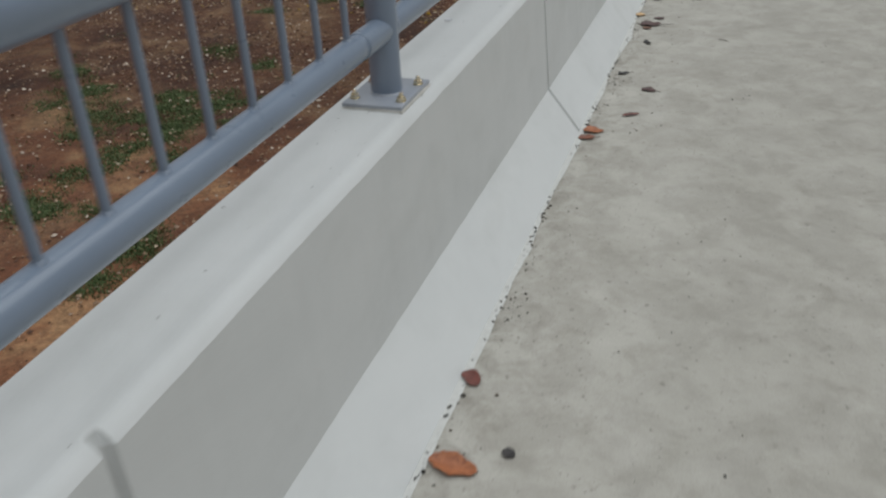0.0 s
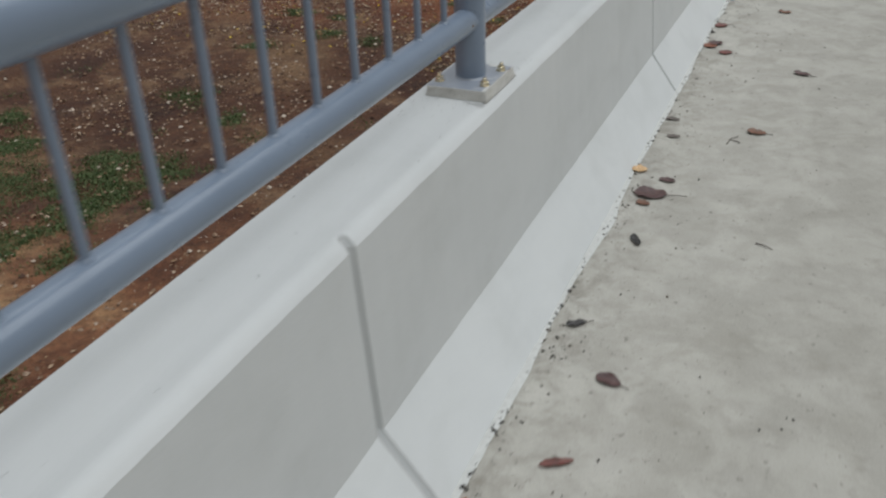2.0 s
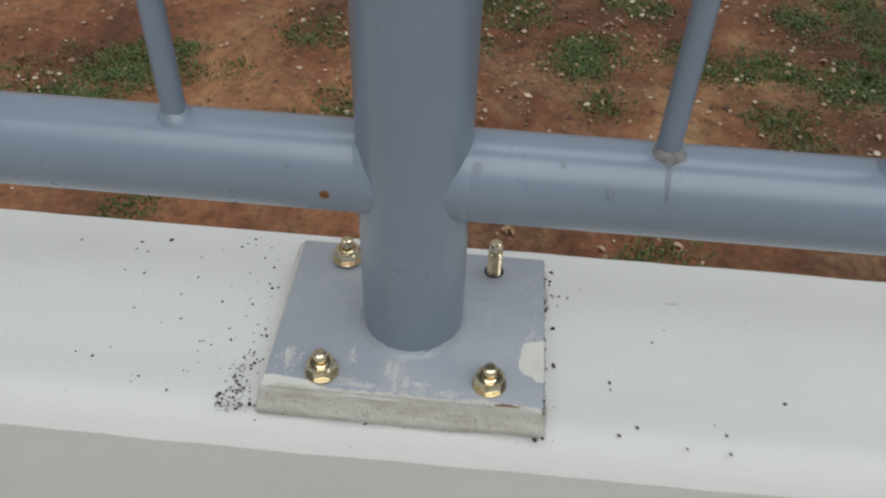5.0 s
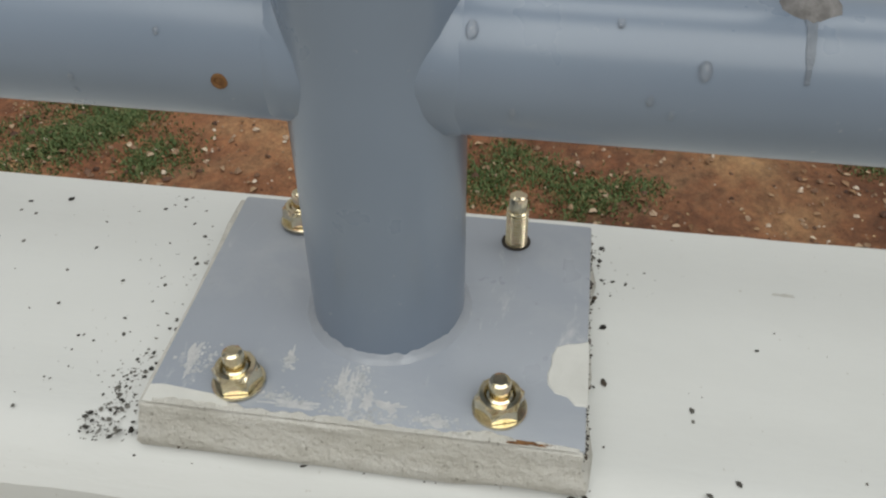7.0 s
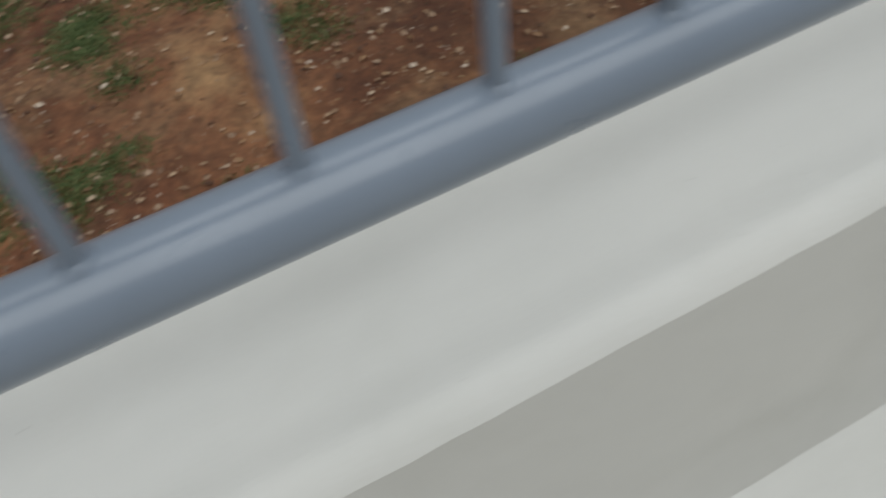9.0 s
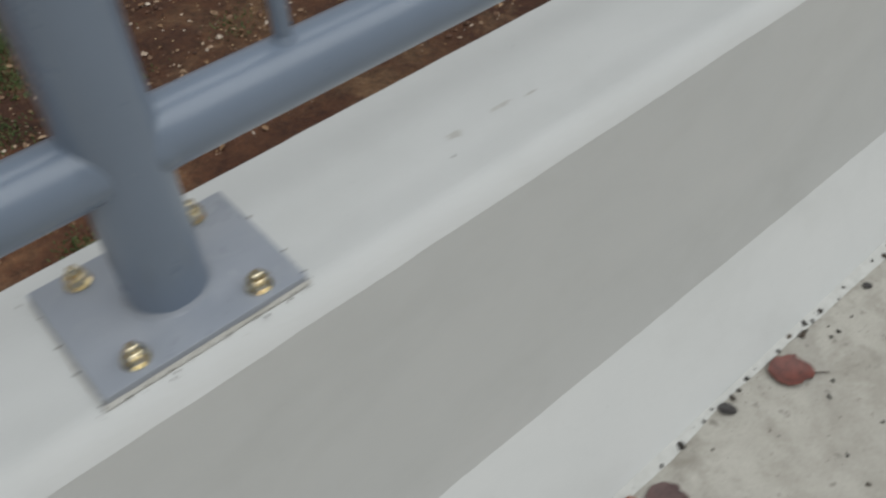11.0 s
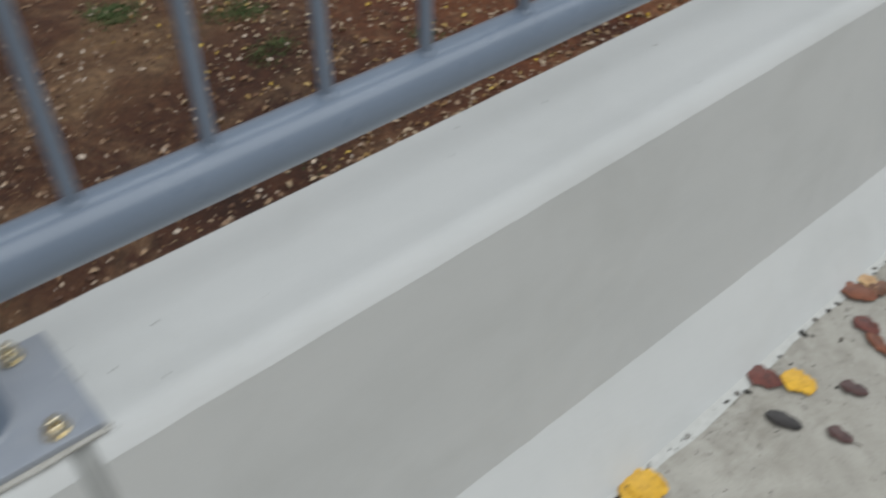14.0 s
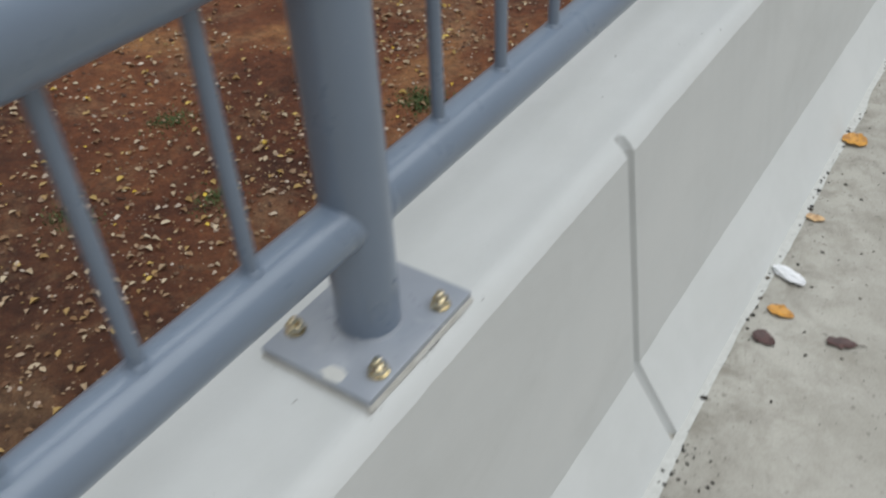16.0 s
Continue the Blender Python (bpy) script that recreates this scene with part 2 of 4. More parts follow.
FLAKE = make_island("paint_scrape", [(0.0, (0.37, 0.39, 0.42)), (1.0, (0.52, 0.53, 0.54))], 0.8)
DRY_LITTER = make_island("dry_litter", [(0.0, (0.17, 0.085, 0.045)), (0.45, (0.27, 0.165, 0.09)), (0.8, (0.38, 0.27, 0.18)), (1.0, (0.54, 0.44, 0.34))], 0.8)
GRASS = make_island("grass", [(0.0, (0.034, 0.066, 0.015)), (0.6, (0.068, 0.110, 0.029)), (1.0, (0.140, 0.152, 0.058))], 0.7)
LITTER = make_island("leaf_litter", [(0.0, (0.66, 0.46, 0.04)), (0.10, (0.46, 0.32, 0.12)), (0.4, (0.24, 0.13, 0.06)), (0.7, (0.36, 0.25, 0.15)), (1.0, (0.56, 0.47, 0.34))], 0.7)
TWIG = make_plain("twig_bark", (0.030, 0.020, 0.016), (0.075, 0.050, 0.038), 120, 0.85)
PAPER = make_plain("white_paper", (0.74, 0.75, 0.78), (0.84, 0.85, 0.87), 60, 0.8)
BLUE_FOIL = make_plain("blue_wrapper", (0.20, 0.42, 0.56), (0.55, 0.66, 0.72), 90, 0.35)
LEAF = {
    "orange": make_leaf("orange_leaf", (0.20, 0.060, 0.022), (0.36, 0.125, 0.048)),
    "rust": make_leaf("rust_leaf", (0.105, 0.034, 0.020), (0.215, 0.074, 0.036)),
    "red": make_leaf("red_brown_leaf", (0.066, 0.023, 0.019), (0.155, 0.046, 0.034)),
    "plum": make_leaf("plum_leaf", (0.042, 0.020, 0.020), (0.085, 0.042, 0.038)),
    "black": make_leaf("black_leaf", (0.010, 0.009, 0.009), (0.030, 0.026, 0.025)),
    "grey": make_leaf("grey_leaf", (0.060, 0.052, 0.045), (0.120, 0.098, 0.082)),
    "brown": make_leaf("brown_leaf", (0.075, 0.034, 0.022), (0.17, 0.075, 0.040)),
    "ochre": make_leaf("ochre_leaf", (0.13, 0.060, 0.022), (0.34, 0.17, 0.055)),
    "tan": make_leaf("tan_leaf", (0.36, 0.20, 0.090), (0.60, 0.40, 0.21)),
    "gold": make_leaf("gold_leaf", (0.30, 0.12, 0.025), (0.60, 0.30, 0.055)),
    "yellow": make_leaf("yellow_leaf", (0.48, 0.25, 0.022), (0.72, 0.42, 0.035)),
}


# ---- mesh helpers ----
def finish(name, bm, material, parent=None, label="", smooth=False, sharp=38):
    """Link a bmesh as one mesh object, under a parent if one is given."""
    me = bpy.data.meshes.new(name)
    bmesh.ops.recalc_face_normals(bm, faces=bm.faces)
    bm.to_mesh(me)
    bm.free()
    me.materials.append(material)
    if smooth:
        me.polygons.foreach_set("use_smooth", [True] * len(me.polygons))
        me.set_sharp_from_angle(angle=radians(sharp))
    ob = new(name, me)
    ob.parent = parent
    return tagged(ob, label)


def part(name, bm, material, parent, label="", smooth=False, sharp=38):
    return finish(name, bm, material, parent, label, smooth, sharp)


def raw(name, verts, faces, material, smooth=False):
    me = bpy.data.meshes.new(name)
    me.from_pydata([tuple(v) for v in verts], [], [tuple(f) for f in faces])
    me.materials.append(material)
    if smooth:
        me.polygons.foreach_set("use_smooth", [True] * len(me.polygons))
    me.update()
    return new(name, me)


def empty(name, m):
    ob = new(name)
    ob.empty_display_size = 0.1
    ob.matrix_world = m
    return ob


def lathe(bm, profile, m, sides=24, caps=True):
    """A turned body about z: (radius, z) pairs, placed by m."""
    rings = []
    for r, z in profile:
        rings.append([bm.verts.new(m @ Vector((r * math.cos(2 * math.pi * k / sides), r * math.sin(2 * math.pi * k / sides), z))) for k in range(sides)])
    for a, b in zip(rings, rings[1:]):
        for k in range(sides):
            bm.faces.new((a[k], a[(k + 1) % sides], b[(k + 1) % sides], b[k]))
    if caps:
        bm.faces.new(rings[0][::-1])
        bm.faces.new(rings[-1])
    return bm


def tube_along(a, b, radius, sides=28):
    """A round bar from a to b."""
    bm = bmesh.new()
    d = Vector(b) - Vector(a)
    m = Matrix.Translation(a) @ d.to_track_quat("Z", "Y").to_matrix().to_4x4()
    return lathe(bm, [(radius, 0), (radius, d.length)], m, sides)


def slab(x0, x1, y0, y1, z0, z1, round_off, segments=2):
    bm = bmesh.new()
    bmesh.ops.create_cube(bm, size=1, matrix=Matrix.LocRotScale(((x0 + x1) / 2, (y0 + y1) / 2, (z0 + z1) / 2), None, (x1 - x0, y1 - y0, z1 - z0)))
    if round_off:
        bmesh.ops.bevel(bm, geom=bm.edges[:], offset=round_off, segments=segments, affect="EDGES", profile=0.5)
    return bm


# ---- ground beside the bridge ----
GROUND_Z = -1.6
rng = random.Random(7)


def rise(x, y):
    """Gentle hummocks of the soil."""
    return GROUND_Z + 0.07 * noise.noise((x * 0.5, y * 0.5, 1.3)) + 0.03 * noise.noise((x * 2.1, y * 2.1, 4.0)) + 0.012 * noise.noise((x * 7, y * 7, 9.0))


def build_ground():
    near_x = np.arange(-13.0, -0.2, 0.10)
    near_y = np.arange(-5.0, 22.0, 0.10)
    far = np.array([15, 20, 30, 60, 150, 500])
    xs = np.concatenate([-far[::-1] - 13.0, near_x, [2, 10, 40, 150, 500]])
    ys = np.concatenate([-far[::-1] - 5.0, near_y, far + 22.0])
    verts = [(x, y, rise(x, y)) for y in ys for x in xs]
    w = len(xs)
    faces = [(j * w + i, j * w + i + 1, (j + 1) * w + i + 1, (j + 1) * w + i) for j in range(len(ys) - 1) for i in range(w - 1)]
    ob = raw("ground", verts, faces, SOIL, smooth=True)
    tagged(ob, "bare red-brown soil sloping off beside the bridge", "ground", kind="structure")


def scatter(name, count, spot, size, material, label, category, squash=0.6):
    """Many small rough lumps in one mesh."""
    base = np.array([(1, 0, 0), (0.3, 0.9, 0.1), (-0.8, 0.5, 0), (-0.7, -0.6, 0.1), (0.4, -0.9, 0), (0.25, 0.1, 0.9), (-0.3, -0.1, 0.8), (0, 0, -0.7)], dtype=float)
    tris = [(0, 1, 5), (1, 2, 6), (1, 6, 5), (2, 3, 6), (3, 4, 6), (4, 5, 6), (4, 0, 5), (1, 0, 7), (2, 1, 7), (3, 2, 7), (4, 3, 7), (0, 4, 7)]
    shake = [np.array([[rng.uniform(0.55, 1.25) for _ in range(3)] for _ in base]) for _ in range(64)]
    verts, faces = [], []
    for _ in range(count):
        x, y, z = spot()
        s = size()
        jit = shake[rng.randrange(64)]
        a = rng.uniform(0, 6.28)
        q = base * jit * (s, s * rng.uniform(0.5, 1.0), s * squash)
        px, py = q[:, 0] * math.cos(a) - q[:, 1] * math.sin(a), q[:, 0] * math.sin(a) + q[:, 1] * math.cos(a)
        k = len(verts)
        verts.extend(zip(px + x, py + y, q[:, 2] + z + s * squash * 0.35))
        faces.extend((f[0] + k, f[1] + k, f[2] + k) for f in tris)
    return tagged(raw(name, verts, faces, material), label, category, kind="stuff")


def stone_spot():
    while True:
        x, y = rng.uniform(-9.5, -0.9), rng.uniform(-3.5, 17)
        thick = 0.42 + 1.1 * noise.noise((x * 0.55, y * 0.55, 20.0)) + 0.7 * noise.noise((x * 1.9, y * 1.9, 31.0)) + (0.25 if x < -2.9 else -0.34)
        if rng.random() < thick:
            return x, y, rise(x, y)


def litter_mesh(count, start, most, material, label):
    verts, faces = [], []
    for _ in range(count):
        x, y, z = stone_spot()
        while y < start:
            x, y, z = stone_spot()
        s, a, lift = rng.uniform(0.008, most), rng.uniform(0, 6.28), rng.uniform(0.2, 1.4)
        c, d = math.cos(a), math.sin(a)
        k = len(verts)
        for u, v, h in ((-1, 0, 0), (-0.3, -0.55, lift), (0.5, -0.4, lift), (1, 0, 0.1), (0.5, 0.4, lift * 0.5), (-0.3, 0.55, lift), (0, 0, 0)):
            verts.append((x + s * (u * c - v * d), y + s * (u * d + v * c), z + 0.008 + s * h * 0.6))
        faces.extend((k + i, k + (i + 1) % 6, k + 6) for i in range(6))
    return tagged(raw("leaf_litter", verts, faces, material), label, "leaf litter", kind="stuff")


def grass_mesh(patches):
    """Short tufts: thin bent blades."""
    verts, faces = [], []
    for cx, cy, r, n in patches:
        knots = [(rng.gauss(0, 0.5) * r, rng.gauss(0, 0.5) * r) for _ in range(max(4, n // 22))]
        for _ in range(n * 8):
            kx, ky = rng.choice(knots)
            x, y = cx + kx + rng.gauss(0, 0.07), cy + ky + rng.gauss(0, 0.07)
            if x > -0.6:
                continue
            z, a, h, w = rise(x, y) - 0.004, rng.uniform(0, 6.28), rng.uniform(0.006, 0.026), rng.uniform(0.003, 0.007)
            lean = rng.uniform(0.2, 1.1) * h
            c, d = math.cos(a), math.sin(a)
            k = len(verts)
            verts += [(x - d * w, y + c * w, z), (x + d * w, y - c * w, z), (x + c * lean * 0.4 - d * w * 0.7, y + d * lean * 0.4 + c * w * 0.7, z + h * 0.65),
                      (x + c * lean * 0.4 + d * w * 0.7, y + d * lean * 0.4 - c * w * 0.7, z + h * 0.65), (x + c * lean, y + d * lean, z + h)]
            faces += [(k, k + 1, k + 3, k + 2), (k + 2, k + 3, k + 4)]
    return tagged(raw("grass", verts, faces, GRASS), "low sparse green grass tufts growing in bare soil", "grass", kind="stuff")


build_ground()
scatter("stones", 27000, stone_spot, lambda: 0.005 + 0.024 * rng.random() ** 3, STONE, "pale gravel and small stones strewn over brown soil", "stones", 0.75)
scatter("pebbles", 34000, stone_spot, lambda: 0.003 + 0.007 * rng.random() ** 2, PEBBLE, "fine tan and rust-brown grit mixed into the soil", "gravel", 0.6)
litter_mesh(5000, -9.0, 0.026, DRY_LITTER, "small dry brown and tan leaves strewn over soil")
litter_mesh(4500, 8.2, 0.032, LITTER, "small yellow and tan fallen leaves strewn over soil")
PATCHES = [(-4.30, 4.33, 0.28, 750), (-4.42, 3.78, 0.20, 300), (-4.50, 3.40, 0.18, 250), (-4.75, 4.55, 0.20, 250), (-4.68, 4.90, 0.25, 350), (-5.09, 4.10, 0.20, 250),
           (-4.45, 2.70, 0.28, 650), (-3.90, 2.78, 0.10, 100), (-3.88, 3.76, 0.13, 150), (-5.15, 3.03, 0.15, 200), (-5.00, 2.20, 0.30, 320), (-4.85, 1.70, 0.15, 130),
           (-5.60, 2.00, 0.35, 350), (-6.10, 1.50, 0.30, 250), (-5.25, 4.60, 0.30, 350), (-5.85, 5.00, 0.32, 600), (-6.30, 5.50, 0.25, 250),
           (-4.15, 0.30, 0.30, 380), (-4.45, 1.10, 0.35, 220), (-3.62, 1.25, 0.25, 190), (-3.45, -0.35, 0.45, 1200), (-3.95, -0.10, 0.40, 600), (-3.28, 0.22, 0.16, 260),
           (-3.30, 1.95, 0.18, 300), (-3.28, 2.38, 0.15, 260), (-3.45, 2.20, 0.08, 90), (-3.36, 2.64, 0.06, 60), (-2.78, 0.45, 0.15, 80), (-2.72, 2.95, 0.18, 150), (-3.10, 2.34, 0.10, 50),
           (-3.60, 2.05, 0.15, 100), (-3.69, 3.80, 0.15, 90), (-4.20, 5.22, 0.25, 450), (-4.75, 5.15, 0.20, 260), (-4.38, 4.80, 0.15, 150), (-3.75, 4.60, 0.10, 60), (-2.75, 4.59, 0.05, 40),
           (-5.46, 8.36, 0.15, 280), (-5.25, 6.75, 0.25, 220), (-4.47, 6.40, 0.18, 160), (-4.90, 9.20, 0.20, 150), (-5.84, 9.98, 0.18, 300), (-5.16, 9.92, 0.10, 110), (-4.28, 9.00, 0.15, 90),
           (-3.89, 12.55, 0.20, 150), (-2.78, 12.00, 0.12, 130), (-3.25, 10.54, 0.06, 50), (-3.80, 9.95, 0.06, 50), (-4.08, 10.98, 0.08, 60)]
grass_mesh(PATCHES + [(rng.uniform(-9, -2.2), rng.uniform(-3, 16), 0.15, 10) for _ in range(30)])


# ---- bridge deck and concrete parapet ----
Y0, Y1 = -9.0, 21.0
TOP_Z = 0.6032
JOINTS = [-6.34, -3.78, -1.224, 1.322, 3.940, 6.471, 9.000, 11.53, 14.06, 16.6, 19.1]


def profile(y):
    """The parapet's outline at y, from the foot on the deck side over the top to the outer foot: toe, fold, arris, chamfer, outer edge."""
    fx, fz = -0.1397 + 0.0047 * y, 0.1716 - 0.0030 * y
    w = 0.0016 * noise.noise((y * 2.3, 0.0, 5.0)) + 0.0012 * noise.noise((y * 11.0, 3.0, 5.0)) + 0.0009 * noise.noise((y * 27.0, 8.0, 2.0))
    chip = 0.0016 * noise.noise((y * 24.0, 6.0, 1.0))
    return [(-0.004, -0.28), (w * 1.5, -0.004), (fx + w, fz), (-0.1591 + w, 0.5799), (-0.1650, 0.5885 + w), (-0.1760, 0.5990 + 0.5 * w),
            (-0.1860, TOP_Z - 0.0002), (-0.1930, TOP_Z + 0.0006), (-0.2050, TOP_Z + 0.0007), (-0.3640, TOP_Z + 0.001), (-0.3685 + w + chip, TOP_Z - 0.003 + 0.6 * chip), (-0.3710, 0.57), (-0.3900, -1.75)]


def parapet_panel(a, b, parent):
    """One cast length between two joints; its inner edges fall back into the joint grooves."""
    half = 0.0125
    stations = [(a, 0.019), (a + half * 0.50, 0.017), (a + half * 0.85, 0.006), (a + half, 0.0)]
    n = max(2, int((b - a) / 0.018))
    stations += [(a + half + (b - a - 2 * half) * k / n, 0.0) for k in range(1, n)]
    stations += [(b - half, 0.0), (b - half * 0.85, 0.006), (b - half * 0.50, 0.017), (b, 0.019)]
    bm = bmesh.new()
    rows = []
    for y, inset in stations:
        ring = []
        for k, (x, z) in enumerate(profile(y)):
            cut = inset if 1 <= k <= 4 else inset * 0.6 if k == 5 else 0.0
            ring.append(bm.verts.new((x - cut, y, z - (0.5 * cut if k in (4, 5) else 0.0))))
        rows.append(ring)
    for j, (p, q) in enumerate(zip(rows, rows[1:])):
        for k in range(len(p) - 1):
            bm.faces.new((p[k], p[k + 1], q[k + 1], q[k])).smooth = True
        for k in (1, 2, 3, 9, 10):
            bm.edges.get((p[k], q[k])).smooth = False
        if j in (0, 3, len(rows) - 4, len(rows) - 2):
            for k in range(len(p) - 1):
                bm.edges.get((p[k], p[k + 1])).smooth = False
    bm.faces.new(rows[0])
    bm.faces.new(rows[-1])
    return part("panel", bm, CONCRETE, parent)


def build_parapet():
    root = empty("parapet", pose(0, 0, 0))
    tagged(root, "off-white painted concrete bridge parapet with sloped foot", "parapet", kind="structure")
    edges = [Y0] + JOINTS + [Y1]
    for a, b in zip(edges, edges[1:]):
        parapet_panel(a, b, root)
    for y in JOINTS:
        bm = bmesh.new()
        outline = profile(y)[1:6]
        ring = [[bm.verts.new((x - 0.0150, y + s * 0.0062, z - 0.003)) for x, z in outline] for s in (-1, 1)]
        for k in range(len(outline) - 1):
            bm.faces.new((ring[0][k], ring[0][k + 1], ring[1][k + 1], ring[1][k]))
        part("joint_sealant", bm, SEALANT, root, "grey joint sealant", smooth=True)


build_parapet()


# ---- steel railing ----
POSTS = [(-6.36, -0.258, 0.012), (-4.24, -0.258, 0.012), (-2.12, -0.259, 0.012), (0.0, -0.2603, 0.0148), (2.125, -0.2559, 0.0258), (4.241, -0.2596, 0.0105),
         (6.4012, -0.2516, 0.0128), (8.4808, -0.2562, 0.0150), (10.59, -0.256, 0.013), (12.70, -0.256, 0.013), (14.81, -0.256, 0.013), (16.92, -0.256, 0.013)]
RAIL_X, RAIL_Z, RAIL_R = -0.2577, 0.7705, 0.0308
TOP_X, TOP_RAIL_Z, TOP_R = -0.2590, 1.0995, 0.045
POST_R = 0.0377
PLATE_X, PLATE_Y = 0.0758, 0.100


def anchor_bolt(parent, x, y, z, turn, nut=True, tall=0.030):
    """A threaded stud with a flanged hexagon nut, or the bare stud in a dark ring drawn for its hole."""
    at = Matrix.Translation((x, y, z)) @ pose(0, 0, 0, rng.uniform(-3, 3), rng.uniform(-3, 3), turn)
    bm = bmesh.new()
    thread = [(0.0052, -0.004)]
    z1 = -0.002
    while z1 < tall - 0.009:
        thread += [(0.0060, z1), (0.0060, z1 + 0.0005), (0.0049, z1 + 0.0011), (0.0049, z1 + 0.0014)]
        z1 += 0.0020
    thread += [(0.0050, tall - 0.008), (0.0050, tall - 0.002), (0.0046, tall - 0.0008), (0.0032, tall)]
    lathe(bm, thread, at, 16)
    stud = part("anchor_bolt", bm, ZINC, parent, "yellow zinc-plated threaded stud", smooth=True, sharp=20)
    if not nut:
        # the plate is not drilled: a flat dark ring paints the hole's shade
        bm = bmesh.new()
        lathe(bm, [(0.0080, 0.0002), (0.0080, 0.0005), (0.0050, 0.0005), (0.0050, 0.0002)], Matrix.Translation((x, y, z)), 20, caps=False)
        part("hole_shade_ring", bm, GRIME_AND_SHADE, parent, "flat dark ring painted as the hole's shade round the stud")
        return
    bm = bmesh.new()
    lathe(bm, [(0.0064, 0.0), (0.0121, 0.0), (0.0125, 0.0006), (0.0125, 0.0016), (0.0121, 0.0021), (0.0064, 0.0021)], at, 28, caps=False)
    part("washer", bm, ZINC, stud, smooth=True)
    bm = bmesh.new()
    rings = []
    for r, z1, six in ((0.0060, 0.0021, 0), (0.0096, 0.0021, 1), (0.0098, 0.0028, 1), (0.0098, 0.0094, 1), (0.0096, 0.0110, 0), (0.0092, 0.0115, 0), (0.0072, 0.0116, 0), (0.0062, 0.0098, 0)):
        ring = []
        for k in range(36):
            a = math.pi * k / 18
            reach = r / math.cos((a % (math.pi / 3)) - math.pi / 6) if six else r
            ring.append(bm.verts.new(at @ Vector((reach * math.cos(a), reach * math.sin(a), z1))))
        rings.append(ring)
    for p, q in zip(rings, rings[1:]):
        for k in range(36):
            bm.faces.new((p[k], p[(k + 1) % 36], q[(k + 1) % 36], q[k]))
    part("nut", bm, ZINC, stud, smooth=False)


def railing_post(y, x, lift, label, missing=False):
    """Round post welded on a base plate that four studs hold to the parapet."""
    root = empty("railing_post", pose(x, y, TOP_Z))
    tagged(root, label, "railing post", "posts of the railing")
    thick = 0.004 if lift > 0.02 else 0.009
    bm = slab(-PLATE_X, PLATE_X, -PLATE_Y, PLATE_Y, lift - thick, lift, 0.0014)
    part("base_plate", bm, PLATE_PAINT, root, "worn blue-grey painted steel plate", smooth=True)
    spread = 0.0065 if lift > 0.02 else 0.003
    bm = slab(-PLATE_X - spread * 0.3, PLATE_X + spread, -PLATE_Y - spread, PLATE_Y + spread * 0.5, -0.002, lift - 0.0008 if lift > 0.02 else max(lift - thick + 0.0005, 0.0035), 0.0012)
    bmesh.ops.subdivide_edges(bm, edges=bm.edges[:], cuts=6, use_grid_fill=True)
    for v in bm.verts:
        k = 0.0022 * noise.noise((v.co.x * 60 + y, v.co.y * 60, v.co.z * 90)) + 0.0012 * noise.noise((v.co.x * 210 + y, v.co.y * 210, v.co.z * 210))
        rise_up = max(0.0, v.co.z) / max(lift - thick, 0.003)
        inward = spread * (0.70 * min(rise_up, 1.0) - 0.45 * max(0.0, 0.35 - rise_up))
        v.co.x += k - math.copysign(inward, v.co.x)
        v.co.y += 1.3 * k - math.copysign(inward, v.co.y)
    part("grout", bm, MORTAR, root, "rough dirty mortar bed", smooth=True)
    foot = lift
    bm = bmesh.new()
    lean = TOP_X - x
    d = Vector((lean, 0, TOP_RAIL_Z - TOP_Z - foot))
    m = Matrix.Translation((0, 0, foot)) @ Matrix(((1, 0, lean / d.z, 0), (0, 1, 0, 0), (0, 0, 1, 0), (0, 0, 0, 1)))
    lathe(bm, [(POST_R, 0.0), (POST_R, 0.1), (POST_R, 0.25), (POST_R, d.z)], m, 48)
    part("post", bm, PAINT, root, "blue-grey painted steel tube", smooth=True)
    bm = bmesh.new()
    ring = []
    for r, z in ((POST_R + 0.0040, -0.0004), (POST_R + 0.0032, 0.0006), (POST_R + 0.0019, 0.0015), (POST_R + 0.0009, 0.0030), (POST_R - 0.001, 0.0052)):
        ring.append((r, z))
    lathe(bm, ring, Matrix.Translation((0, 0, foot)), 120, caps=False)
    for v in bm.verts:
        k = 1 + 0.016 * noise.noise((v.co.x * 120, v.co.y * 120, y)) + 0.008 * noise.noise((v.co.x * 420, v.co.y * 420, y))
        v.co.z = foot + (v.co.z - foot) * (1 + 0.5 * noise.noise((v.co.x * 240, v.co.y * 240, y + 4)))
        v.co.x *= k
        v.co.y *= k
    part("weld_bead", bm, PLATE_PAINT, root, "lumpy painted weld", smooth=True)
    for s in (-1, 1):
        bm = bmesh.new()
        m = Matrix.Translation((RAIL_X - x, 0, RAIL_Z - TOP_Z)) @ pose(0, 0, 0, -90 * s)
        lathe(bm, [(RAIL_R - 0.003, 0.012), (RAIL_R + 0.0006, 0.018), (RAIL_R + 0.0009, 0.024), (RAIL_R + 0.0007, 0.030), (RAIL_R + 0.0002, 0.036), (RAIL_R - 0.002, 0.041)], m, 40, caps=False)
        for v in bm.verts:
            v.co += 0.0012 * noise.noise_vector((v.co.x * 90, v.co.y * 90 + y, v.co.z * 90))
        part("rail_weld", bm, PAINT, root, smooth=True)
    bx, by = 0.0584, 0.0595
    for sx in (-1, 1):
        for sy in (-1, 1):
            bare = missing and sx < 0 and sy > 0
            anchor_bolt(root, sx * bx + rng.uniform(-0.002, 0.002), sy * by + rng.uniform(-0.002, 0.002), foot, rng.uniform(0, 60), not bare, 0.033 if bare else rng.uniform(0.0190, 0.0220))
    return root


